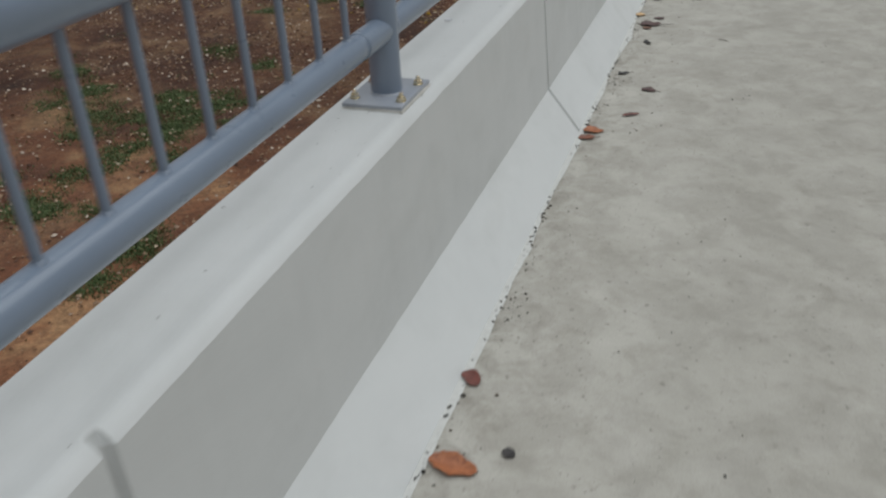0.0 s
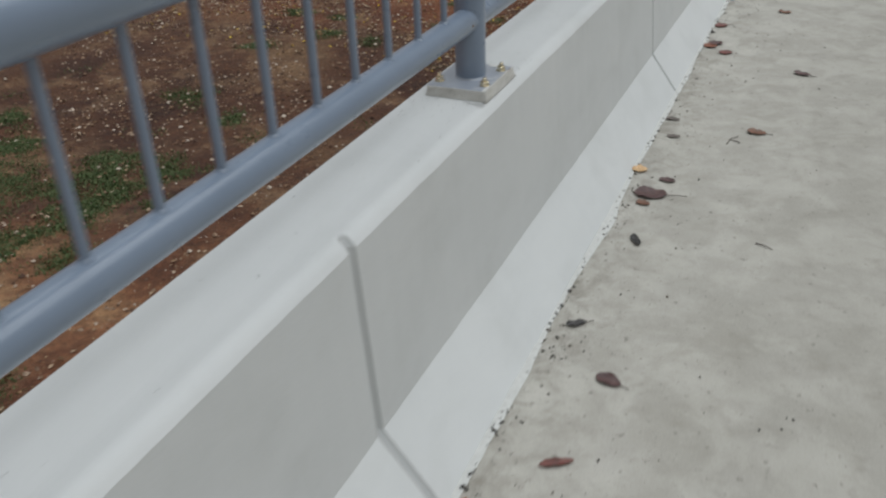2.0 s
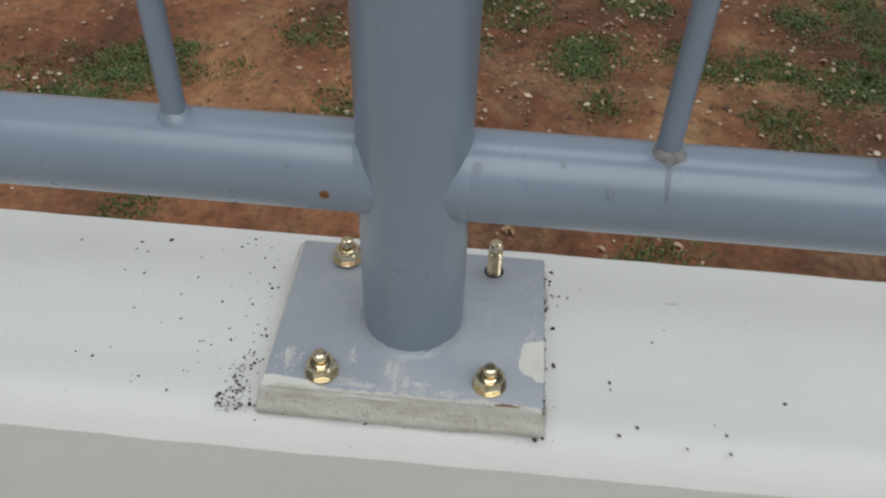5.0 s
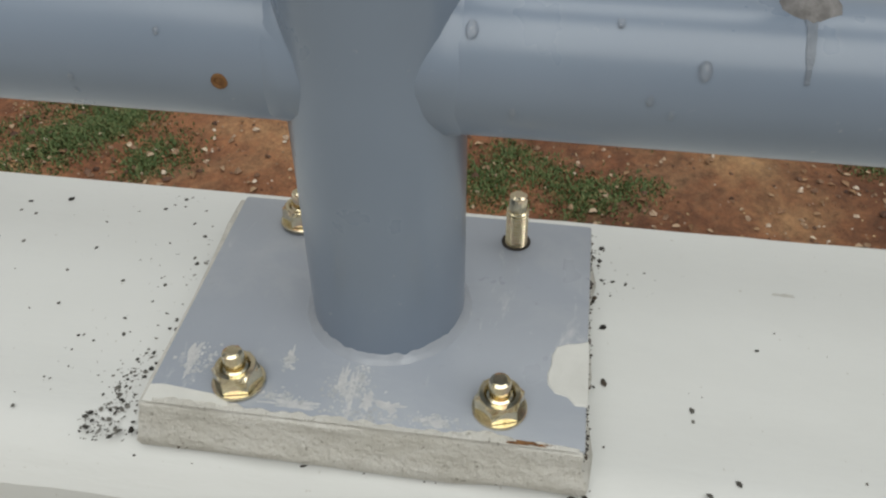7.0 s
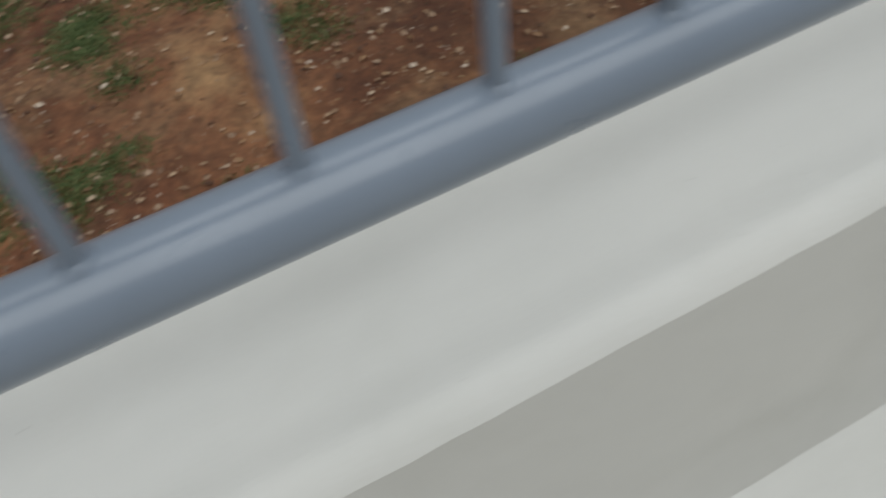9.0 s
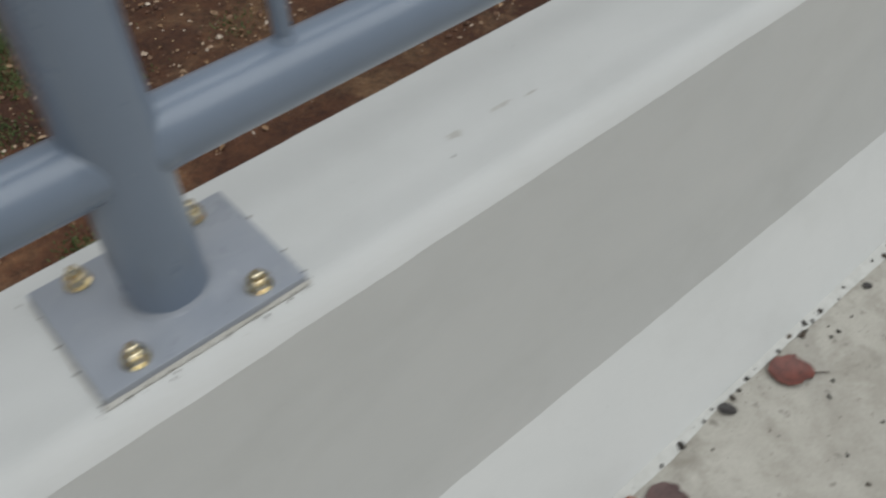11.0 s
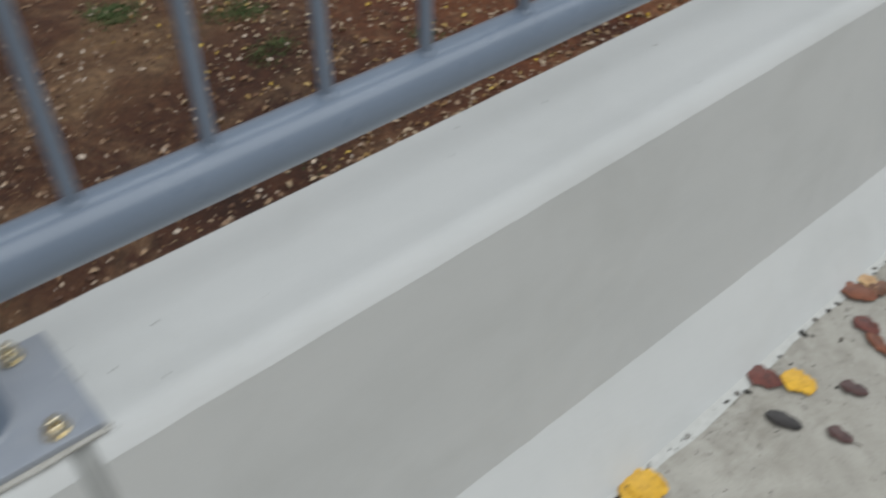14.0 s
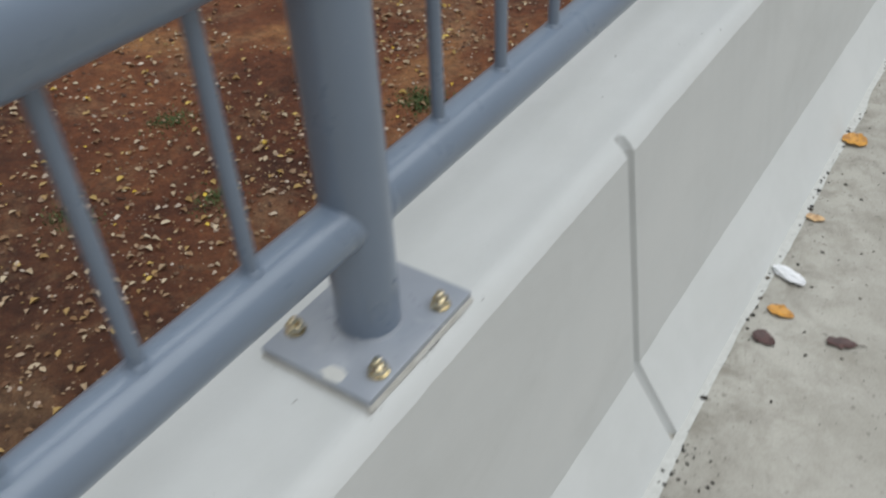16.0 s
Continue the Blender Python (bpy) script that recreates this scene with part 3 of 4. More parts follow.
UNEVEN = {4.24: (0.160, 0.298, 0.437, 0.578, 0.720, 0.872, 1.026, 1.165, 1.299, 1.435, 1.567, 1.698, 1.826, 1.954),
          6.40: (0.158, 0.296, 0.434, 0.571, 0.728, 0.873, 1.014, 1.152, 1.282, 1.410, 1.540, 1.668, 1.798, 1.931)}


def railing_panel(a, b, sleeve):
    """Bottom rail, top rail and pickets of one bay."""
    root = empty("railing", pose(0, a[0], 0))
    tagged(root, "blue-grey painted steel railing bay with round pickets", "railing", "bays of the railing")
    n = b[0] - a[0]
    end = n - 0.150 if sleeve else n
    part("bottom_rail", tube_along((RAIL_X, 0.006, RAIL_Z), (RAIL_X, end - 0.030 if sleeve else n - 0.006, RAIL_Z), RAIL_R, 40), PAINT, root, smooth=True)
    if sleeve:
        bm = bmesh.new()
        m = Matrix.Translation((RAIL_X, end, RAIL_Z)) @ pose(0, 0, 0, -90)
        lathe(bm, [(RAIL_R - 0.0004, -0.034), (RAIL_R - 0.0012, -0.024), (RAIL_R - 0.0032, -0.012), (RAIL_R - 0.0034, 0.0), (RAIL_R + 0.0006, 0.004), (RAIL_R + 0.0010, 0.010), (RAIL_R + 0.0010, 0.142)], m, 40)
        part("sleeve", bm, PAINT, root, "short slip joint tube on the rail", smooth=True)
    part("top_rail", tube_along((TOP_X, 0.001, TOP_RAIL_Z), (TOP_X, n, TOP_RAIL_Z), TOP_R, 40), PAINT, root, smooth=True)
    step = (n - (0.360 if sleeve else 0.312)) / 13
    odd = UNEVEN.get(round(a[0], 2))
    for k in range(14):
        y = odd[k] if odd else 0.158 + k * step
        part("picket", tube_along((RAIL_X, y, RAIL_Z + RAIL_R - 0.006), (TOP_X, y, TOP_RAIL_Z - TOP_R + 0.008), 0.0078, 14), PAINT, root, smooth=True)
        bm = bmesh.new()
        lathe(bm, [(0.0132, -0.0036), (0.0114, -0.0002), (0.0094, 0.0022), (0.0078, 0.0042), (0.0070, 0.0050)], Matrix.Translation((RAIL_X, y, RAIL_Z + RAIL_R - 0.0005)), 14, caps=False)
        for v in bm.verts:
            v.co.x += 0.0013 * noise.noise((v.co.x * 140, v.co.y * 140 + a[0], k))
            v.co.y += 0.0013 * noise.noise((v.co.y * 140, v.co.x * 140 + a[0], k + 3))
        scorched = abs(a[0] + y - 2.283) < 0.02
        if scorched:
            for v in bm.verts:
                ragged = 0.92 + 0.4 * noise.noise((v.co.x * 110, v.co.y * 110, 4.0))
                v.co.x = RAIL_X + (v.co.x - RAIL_X) * ragged
                v.co.y = y + (v.co.y - y) * 1.15 * ragged
        part("weld", bm, BURNT if scorched else PAINT, root, "rough burnt weld left unpainted" if scorched else "", smooth=True)
        if scorched:
            bm = bmesh.new()
            last = None
            for i in range(12):
                u = radians(82 - 5.2 * i)
                half = 0.0026 * (1 - 0.06 * i) + 0.0007 * noise.noise((i * 0.6, 2.0, 0.0))
                drift = 0.0015 * noise.noise((i * 0.35, 7.0, 0.0))
                rib = [bm.verts.new((RAIL_X + (RAIL_R + 0.0003) * math.cos(u), y + drift + q * half, RAIL_Z + (RAIL_R + 0.0003) * math.sin(u))) for q in (-1, 1)]
                if last:
                    bm.faces.new((last[0], last[1], rib[1], rib[0]))
                last = rib
            part("run_stain", bm, STAIN, root, "thin grey stain run down from the weld", smooth=True)
    return root


for k, (y, x, lift) in enumerate(POSTS):
    odd = abs(y - 2.125) < 0.01
    railing_post(y, x, lift, "blue-grey railing post on thick mortar, a nut missing" if odd else "blue-grey tubular railing post bolted to the parapet top", odd)
for a, b in zip(POSTS, POSTS[1:]):
    railing_panel(a, b, abs(b[0]) < 0.01 or abs(b[0] - 6.4012) < 0.01)


def build_floor():
    bm = bmesh.new()
    xs = np.concatenate([[-0.2], np.arange(0.0, 1.6, 0.05), [2.5, 5.0, 9.0]])
    ys = np.arange(Y0, Y1 + 0.01, 0.10)
    grid = [[bm.verts.new((x, y, 0.0015 * noise.noise((x * 5, y * 5, 0)) - 0.0004)) for x in xs] for y in ys]
    for p, q in zip(grid, grid[1:]):
        for k in range(len(xs) - 1):
            bm.faces.new((p[k], p[k + 1], q[k + 1], q[k]))
    tagged(finish("floor", bm, DECK, smooth=True), "trowelled grey concrete bridge deck with blotches", "bridge deck", kind="structure")
    tagged(finish("deck_slab", slab(-0.2, 9.0, Y0, Y1, -0.35, -0.012, 0), DECK), "thick concrete slab carrying the bridge deck", "bridge deck", kind="structure")


build_floor()


# ---- paint skins, drops and rust round the second post ----
def skin(name, outline, z, thick, material, label, category):
    """A thin irregular skin of dried cement paint."""
    bm = bmesh.new()
    low = [bm.verts.new((x, y, z)) for x, y in outline]
    cx, cy = sum(p[0] for p in outline) / len(outline), sum(p[1] for p in outline) / len(outline)
    top = [bm.verts.new((cx + (x - cx) * 0.95, cy + (y - cy) * 0.95, z + thick)) for x, y in outline]
    bm.faces.new(top)
    for k in range(len(low)):
        bm.faces.new((low[k], low[(k + 1) % len(low)], top[(k + 1) % len(low)], top[k]))
    return tagged(finish(name, bm, material), label, category)


PX, PY, PZ = -0.2559, 2.125, TOP_Z + 0.0255


def wavy(x0, x1, y0, y1, n, seed, amount):
    """A blob outline in a rectangle."""
    out = []
    for k in range(n):
        a = 2 * math.pi * k / n
        r = 1 + amount * noise.noise((math.cos(a) * 2, math.sin(a) * 2, seed))
        out.append(((x0 + x1) / 2 + (x1 - x0) / 2 * r * math.cos(a), (y0 + y1) / 2 + (y1 - y0) / 2 * r * math.sin(a)))
    return out


half = [(x, min(y, PY + PLATE_Y + 0.0005)) for x, y in wavy(PX + 0.012, PX + 0.052, PY + PLATE_Y - 0.018, PY + PLATE_Y + 0.018, 22, 3.0, 0.35)]
skin("paint_splash", half, PZ + 0.0002, 0.0006, WHITE_SKIN, "white cement paint splash over the plate edge", "paint splash")
skin("paint_splash", [(min(x, PX + PLATE_X + 0.001), max(y, PY - PLATE_Y)) for x, y in wavy(PX + PLATE_X - 0.010, PX + PLATE_X + 0.012, PY - PLATE_Y - 0.03, PY - PLATE_Y + 0.042, 22, 8.0, 0.3)],
     PZ + 0.0002, 0.0006, WHITE_SKIN, "white cement paint smeared on the plate corner", "paint splash")


skin("rust_streak", wavy(PX + PLATE_X - 0.0014, PX + PLATE_X + 0.0008, PY + 0.066, PY + 0.084, 22, 21.0, 0.9), PZ + 0.0004, 0.0006, RUST, "thin rusty streak on the base plate's edge", "rust streak")


X5, Y5, Z5 = -0.2562, 8.4808, TOP_Z + 0.0150
skin("paint_splash", wavy(X5 + 0.004, X5 + 0.034, Y5 - PLATE_Y + 0.001, Y5 - PLATE_Y + 0.022, 20, 12.0, 0.4), Z5 + 0.0002, 0.0006, WHITE_SKIN, "white cement paint blot on the base plate", "paint splash")
X4, Y4, Z4 = -0.2516, 6.4012, TOP_Z + 0.0128
skin("paint_splash", wavy(X4 + 0.016, X4 + 0.022, Y4 - 0.072, Y4 - 0.052, 16, 14.0, 0.4), Z4 + 0.0002, 0.0005, WHITE_SKIN, "small white cement paint dash on the plate", "paint splash")


def water_drop(y, angle, size):
    """A bead clinging to the bottom rail's deck side; angle is up from level."""
    a = radians(angle)
    bm = bmesh.new()
    bmesh.ops.create_icosphere(bm, subdivisions=2, radius=1)
    m = Matrix.Translation((RAIL_X + RAIL_R * math.cos(a), y, RAIL_Z + RAIL_R * math.sin(a))) @ pose(0, 0, 0, 0, -angle, 0) @ Matrix.Diagonal((size * 0.35, size * 0.6, size * 0.85, 1))
    bm.transform(m)
    ob = finish("water_drop", bm, WATER, smooth=True)
    tagged(ob, "clear water drop clinging to the bottom rail", "water drop", "drops on the rail")


for y, angle, size in ((2.1827, -11, 0.0026), (2.2313, 7, 0.0025), (2.2394, -2, 0.0023), (2.2486, 29, 0.0044), (2.1663, 46, 0.0044), (2.0101, -20, 0.0020), (2.0104, -7, 0.0022), (2.2186, 57, 0.0026), (2.048, 31, 0.0022)):
    water_drop(y, angle, size)

bm = bmesh.new()
m = Matrix.Translation((RAIL_X + RAIL_R * math.cos(radians(-2)), 2.0712, RAIL_Z + RAIL_R * math.sin(radians(-2)))) @ pose(0, 0, 0, 0, 92, 0)
lathe(bm, [(0.0034, -0.0006), (0.0032, 0.0004), (0.0020, 0.0005), (0.0017, -0.0006)], m, 16, caps=False)
bmesh.ops.create_circle(bm, cap_ends=True, radius=0.0020, segments=14, matrix=m @ Matrix.Translation((0, 0, 0.0001)))
tagged(finish("rust_spot", bm, RUST), "small rusty pin hole in the rail paint", "rust spot")


# ---- dirt ----
def seam_spot():
    while True:
        y = rng.uniform(-3, 13)
        if rng.random() < 0.45 + 0.9 * noise.noise((y * 3.1, 2.0, 0.0)):
            return abs(rng.gauss(0, 0.009)) - 0.001, y, 0.0


def deck_spot():
    while True:
        y, x = rng.uniform(-3, 13), min(rng.expovariate(5.0), 1.8)
        if rng.random() < 0.40 + 0.8 * noise.noise((x * 2.0, y * 1.6, 7.0)):
            return x + 0.004, y, 0.0


PLATE_CLUSTERS = ((-0.181, 1.998, 0.005, 0.006, 7), (-0.190, 2.003, 0.008, 0.005, 5), (-0.207, 1.999, 0.007, 0.004, 4), (-0.218, 2.004, 0.006, 0.004, 3), (-0.179, 2.016, 0.002, 0.010, 2),
                  (-0.350, 1.976, 0.004, 0.009, 3), (-0.339, 2.231, 0.004, 0.003, 2), (-0.296, 2.006, 0.012, 0.003, 1), (-0.268, 2.002, 0.014, 0.004, 1))


def plate_spot():
    """Crumbs in clusters at the plate's corners, thinning out over the parapet top."""
    pick = rng.random()
    if pick < 0.66:
        cx, cy, ax, ay, weight = rng.choices(PLATE_CLUSTERS, weights=[c[4] for c in PLATE_CLUSTERS])[0]
        return min(cx + rng.gauss(0, ax), -0.172), cy + rng.gauss(0, ay), TOP_Z + 0.0009
    if pick < 0.90:
        return rng.uniform(-0.345, -0.185), PY - PLATE_Y - 0.008 - rng.expovariate(15), TOP_Z + 0.0009
    if pick < 0.94:
        return PX - PLATE_X + rng.uniform(0.0, 0.03), PY + PLATE_Y + 0.006 + rng.expovariate(90), TOP_Z + 0.0009
    return rng.uniform(-0.35, -0.18), PY + rng.gauss(0, 0.25), TOP_Z + 0.0009


MARKS = iter([(-0.229, 2.277), (-0.182, 2.282), (-0.176, 2.330), (-0.175, 2.360), (-0.224, 2.407), (-0.191, 2.359), (-0.301, 1.893), (-0.301, 1.939), (-0.296, 2.003), (-0.273, 2.313), (-0.302, 2.519), (-0.289, 7.872), (-0.332, 6.193), (-0.24, 6.537), (-0.198, 6.575), (-0.272, 6.6), (-0.301, -0.311), (-0.2, -0.288), (-0.204, 0.865)])


def mark_spot():
    x, y = next(MARKS)
    return x, y, TOP_Z + 0.0009


def top_spot():
    return rng.uniform(-0.35, -0.17), rng.uniform(-2, 12), TOP_Z + 0.0009


def cement_smear():
    """A ragged skim of cement run out along the parapet's foot."""
    bm = bmesh.new()
    last = None
    for k in range(1400):
        y = -3.0 + k * 0.0115
        out = 0.006 + 0.024 * max(0.0, noise.noise((y * 2.1, 4.0, 0.0)) + 0.25) + 0.006 * noise.noise((y * 7.0, 1.0, 0.0)) + 0.0012 * noise.noise((y * 31.0, 1.0, 3.0))
        out = max(out, 0.002)
        rib = [bm.verts.new((-0.006, y, 0.0040)), bm.verts.new((out * 0.5, y, 0.0016)), bm.verts.new((out, y, 0.0002))]
        if last:
            for i in (0, 1):
                bm.faces.new((last[i], last[i + 1], rib[i + 1], rib[i]))
        last = rib
    tagged(finish("cement_smear", bm, SKIM, smooth=True), "ragged pale cement skim along the parapet foot", "cement", kind="stuff")


cement_smear()
strip = [(PX + PLATE_X + 0.0012, PY - PLATE_Y + 0.001 + 0.0015 * k) for k in range(132)]
strip += [(PX + PLATE_X - 0.0010 - 0.0045 * max(0.0, noise.noise((y * 30, 2.0, 0.0)) + 0.6 * noise.noise((y * 160, 5.0, 0.0)) + 0.2), y) for x, y in strip[::-1]]
skin("mortar_smear", strip, PZ + 0.0002, 0.0007, MORTAR, "ragged mortar smear along the base plate's front edge", "mortar smear")
SMUDGE = make_plain("pale_smudge", (0.40, 0.415, 0.44), (0.54, 0.545, 0.55), 220, 0.8)
for x, y, a, c, seed in ((0.052, -0.012, 0.008, 0.0022, 1.0), (0.058, -0.006, 0.009, 0.0018, 2.5), (0.062, 0.002, 0.006, 0.0030, 4.0), (0.070, 0.034, 0.0022, 0.008, 5.5), (0.069, -0.030, 0.0020, 0.012, 7.0),
                         (0.048, -0.086, 0.010, 0.0024, 8.5), (0.040, -0.040, 0.004, 0.0014, 9.5), (0.064, 0.012, 0.003, 0.006, 11.0)):
    skin("cement_smudge", wavy(PX + x - a, PX + x + a, PY + y - c, PY + y + c, 40, seed, 1.1), PZ + 0.0002, 0.00012, SMUDGE, "pale cement smudge rubbed into the base plate", "cement")
CLUMPS = ((0.050, 0.03), (0.02, 1.62), (0.06, 1.95), (0.03, 2.62), (0.06, 6.58), (0.05, 6.66), (0.03, 7.02), (0.10, 6.98), (0.04, 8.80), (0.03, 8.74), (0.03, 8.95), (0.09, 8.84), (0.04, 2.73), (0.02, 0.35), (0.05, 6.75), (0.04, 6.86), (0.09, 6.66), (0.03, 6.97), (0.02, 6.50), (0.07, 6.56), (0.02, 7.12), (0.02, 8.02), (0.10, 8.30))


def clump_spot():
    cx, cy = rng.choice(CLUMPS)
    return max(0.002, cx + rng.gauss(0, 0.018)), cy + rng.gauss(0, 0.045), 0.0


scatter("clump_dirt", 1000, clump_spot, lambda: 0.0010 + 0.0060 * rng.random() ** 4, GRIME_AND_SHADE, "clumps of rotted dark leaf crumbs by the parapet foot", "dirt", 0.4)


def crumb_spot():
    while True:
        y, x = rng.uniform(-1.5, 11), min(rng.expovariate(6.0), 1.2)
        if rng.random() < 0.30 + (0.25 if y > 6 else 0.0) + 0.9 * noise.noise((x * 4.0, y * 2.6, 17.0)):
            return x + 0.002, y, 0.0


scatter("fine_dirt", 7000, crumb_spot, lambda: 0.0005 + 0.0020 * rng.random() ** 4, SPECK, "fine dark grit spread along the deck edge", "dirt", 0.35)
scatter("seam_dirt", 2300, seam_spot, lambda: 0.0010 + 0.0085 * rng.random() ** 4, GRIME_AND_SHADE, "dark dirt crumbs caught along the parapet foot", "dirt", 0.5)
scatter("deck_dirt", 2700, deck_spot, lambda: 0.0009 + 0.0055 * rng.random() ** 5, GRIME_AND_SHADE, "dark dirt crumbs scattered over the concrete deck", "dirt", 0.5)
scatter("plate_dirt", 500, plate_spot, lambda: 0.0004 + 0.0017 * rng.random() ** 3, SPECK, "black dirt specks round the post's base plate", "dirt", 0.12)


# dark flecks over the plate's +y side, painting its shadow line
def edge_spot():
    return PX + rng.uniform(-0.076, 0.077), PY + PLATE_Y + abs(rng.gauss(0, 0.0008)), TOP_Z + rng.uniform(0.0, 0.0245)


def scrape_spot():
    cx, cy, ax, ay = rng.choice(((0.057, -0.008, 0.006, 0.010), (0.052, -0.004, 0.010, 0.004), (0.066, -0.038, 0.004, 0.010), (0.050, -0.082, 0.010, 0.006), (0.069, 0.034, 0.003, 0.010), (0.070, 0.004, 0.003, 0.022), (0.044, -0.040, 0.004, 0.002)))
    return PX + cx + rng.gauss(0, 0.6) * ax, PY + cy + rng.gauss(0, 0.6) * ay, PZ + 0.0003


scatter("edge_shadow", 450, edge_spot, lambda: 0.0003 + 0.0010 * rng.random() ** 2, GRIME_AND_SHADE, "dark flecks drawing the shadow line along the base plate's edge", "dirt", 0.6)
scatter("paint_scrapes", 1300, scrape_spot, lambda: 0.0002 + 0.0014 * rng.random() ** 3, FLAKE, "pale scraped paint flecks on the base plate", "scrapes", 0.03)


def ring_spot():
    y, x, lift = rng.choice(POSTS[2:9])
    if rng.random() < 0.6:
        return x + PLATE_X + 0.002 + rng.expovariate(300), y + rng.uniform(-0.11, 0.11), TOP_Z + 0.0009
    return x + rng.uniform(-0.08, 0.08), y + rng.choice((-1, 1)) * (PLATE_Y + 0.002 + rng.expovariate(250)), TOP_Z + 0.0009


scatter("post_dirt", 420, ring_spot, lambda: 0.0006 + 0.0022 * rng.random() ** 3, GRIME_AND_SHADE, "dark dirt gathered along the base plates' edges", "dirt", 0.4)
scatter("top_marks", 19, mark_spot, lambda: rng.uniform(0.0014, 0.0024), SPECK, "single dark crumbs on the white parapet top", "dirt", 0.35)
scatter("top_dirt", 150, top_spot, lambda: 0.0007 + 0.0020 * rng.random() ** 3, GRIME_AND_SHADE, "sparse dark specks on the parapet top", "dirt", 0.35)


SCUFF = make_plain("scuff", (0.44, 0.44, 0.42), (0.56, 0.56, 0.54), 80, 0.8)
for x, y, a, c, seed in ((-0.317, 2.332, 0.0012, 0.006, 1.0), (-0.248, 4.580, 0.005, 0.009, 2.0), (-0.251, 4.652, 0.003, 0.014, 3.0), (-0.245, 4.693, 0.0016, 0.010, 4.0)):
    skin("scuff_mark", wavy(x - a, x + a, y - c, y + c, 26, seed, 0.9), TOP_Z + 0.0011, 0.00006, SCUFF, "faint grey scuff on the white parapet top", "scuff mark")


# ---- fallen leaves on the deck ----
WORDS = {"orange": "orange-brown", "rust": "rust-brown", "red": "dark red-brown", "plum": "dark plum-brown", "black": "blackened", "grey": "grey-brown", "brown": "dull brown",
         "ochre": "ochre-brown", "tan": "pale tan", "gold": "golden-brown", "yellow": "bright yellow"}


def fallen_leaf(x, y, turn, length, ratio, tone, stem):
    """One broad fallen leaf lying on the deck; stem: 0 none, 1 short, 2 long."""
    seed = x * 37 + y * 11
    bm = bmesh.new()
    n, w = 14, length * ratio / 2
    ragged = 0.35 if tone in ("yellow", "ochre", "brown") else 0.12
    curl = 0.05 + 0.12 * abs(noise.noise((seed, 1, 2)))
    spine, left, right, midl, midr = [], [], [], [], []
    for k in range(n + 1):
        u = k / n
        shape = (math.sin(math.pi * u ** 0.85) ** 0.54) * (1 + 0.22 * noise.noise((seed, u * 5, 0)) + ragged * noise.noise((seed, u * 17, 3))) if 0 < k < n else 0.04
        shape_r = shape * (1 + 0.30 * noise.noise((seed, u * 6, 9)) + ragged * noise.noise((seed, u * 15, 6)))
        px = (u - 0.5) * length
        lift = 0.0016 + length * curl * (2 * u - 1) ** 2 * (0.6 + 0.5 * noise.noise((seed, 5, 5)))
        side = length * (0.10 + 0.12 * noise.noise((seed, u * 3, 4)))
        spine.append(bm.verts.new((px, 0, lift)))
        midl.append(bm.verts.new((px, w * shape * 0.55, lift + abs(side) * 0.25 * shape)))
        midr.append(bm.verts.new((px, -w * shape_r * 0.55, lift + abs(side) * 0.25 * shape)))
        left.append(bm.verts.new((px, w * shape, lift + abs(side) * shape * 0.9)))
        right.append(bm.verts.new((px, -w * shape_r, lift + abs(side) * shape * 0.7)))
    for p, q in ((left, midl), (midl, spine), (spine, midr), (midr, right)):
        for k in range(n):
            bm.faces.new((p[k], p[k + 1], q[k + 1], q[k]))
    bmesh.ops.recalc_face_normals(bm, faces=bm.faces)
    bmesh.ops.solidify(bm, geom=bm.faces[:], thickness=0.0005)
    root = finish("fallen_leaf", bm, LEAF[tone], smooth=True)
    root.matrix_world = pose(x, y, 0.001, 0, 0, turn)
    tagged(root, WORDS[tone] + (" fallen leaf with its stalk on the concrete deck" if stem else " dry fallen leaf on the concrete deck"), "leaf", "fallen leaves on the deck")
    if stem:
        reach = length * (0.35 if stem == 1 else 0.6)
        bend = 0.3 * noise.noise((seed, 8, 8))
        pts = [(length / 2 - 0.002 + reach * u, reach * bend * u * u, 0.0022 + 0.004 * u * (1 - u)) for u in (0, 0.35, 0.7, 1)]
        bm = bmesh.new()
        rings = []
        for k, p in enumerate(pts):
            r = 0.0011 if k else 0.0015
            rings.append([bm.verts.new((p[0], p[1] + r * math.cos(a), p[2] + r * math.sin(a))) for a in (0, 1.57, 3.14, 4.71)])
        for p, q in zip(rings, rings[1:]):
            for k in range(4):
                bm.faces.new((p[k], p[(k + 1) % 4], q[(k + 1) % 4], q[k]))
        part("stalk", bm, TWIG, root, smooth=True)


def twig(x, y, turn, length, bend):
    """A thin crooked bit of twig."""
    bm = bmesh.new()
    rings = []
    for k in range(6):
        u = k / 5
        px, py, pz = (u - 0.5) * length, bend * length * math.sin(3.1 * u) + 0.06 * length * noise.noise((x, y, u * 4)), 0.003 + 0.002 * math.sin(4 * u)
        r = 0.0016 * (1.2 - 0.6 * u)
        rings.append([bm.verts.new((px, py + r * math.cos(a), pz + r * math.sin(a))) for a in (0, 1.05, 2.09, 3.14, 4.19, 5.24)])
    for p, q in zip(rings, rings[1:]):
        for k in range(6):
            bm.faces.new((p[k], p[(k + 1) % 6], q[(k + 1) % 6], q[k]))
    bm.faces.new(rings[0])
    bm.faces.new(rings[-1])
    ob = finish("twig", bm, TWIG, smooth=True)
    ob.matrix_world = pose(x, y, 0, 0, 0, turn)
    tagged(ob, "thin dark dry twig on the concrete deck", "twig", "twigs on the deck")


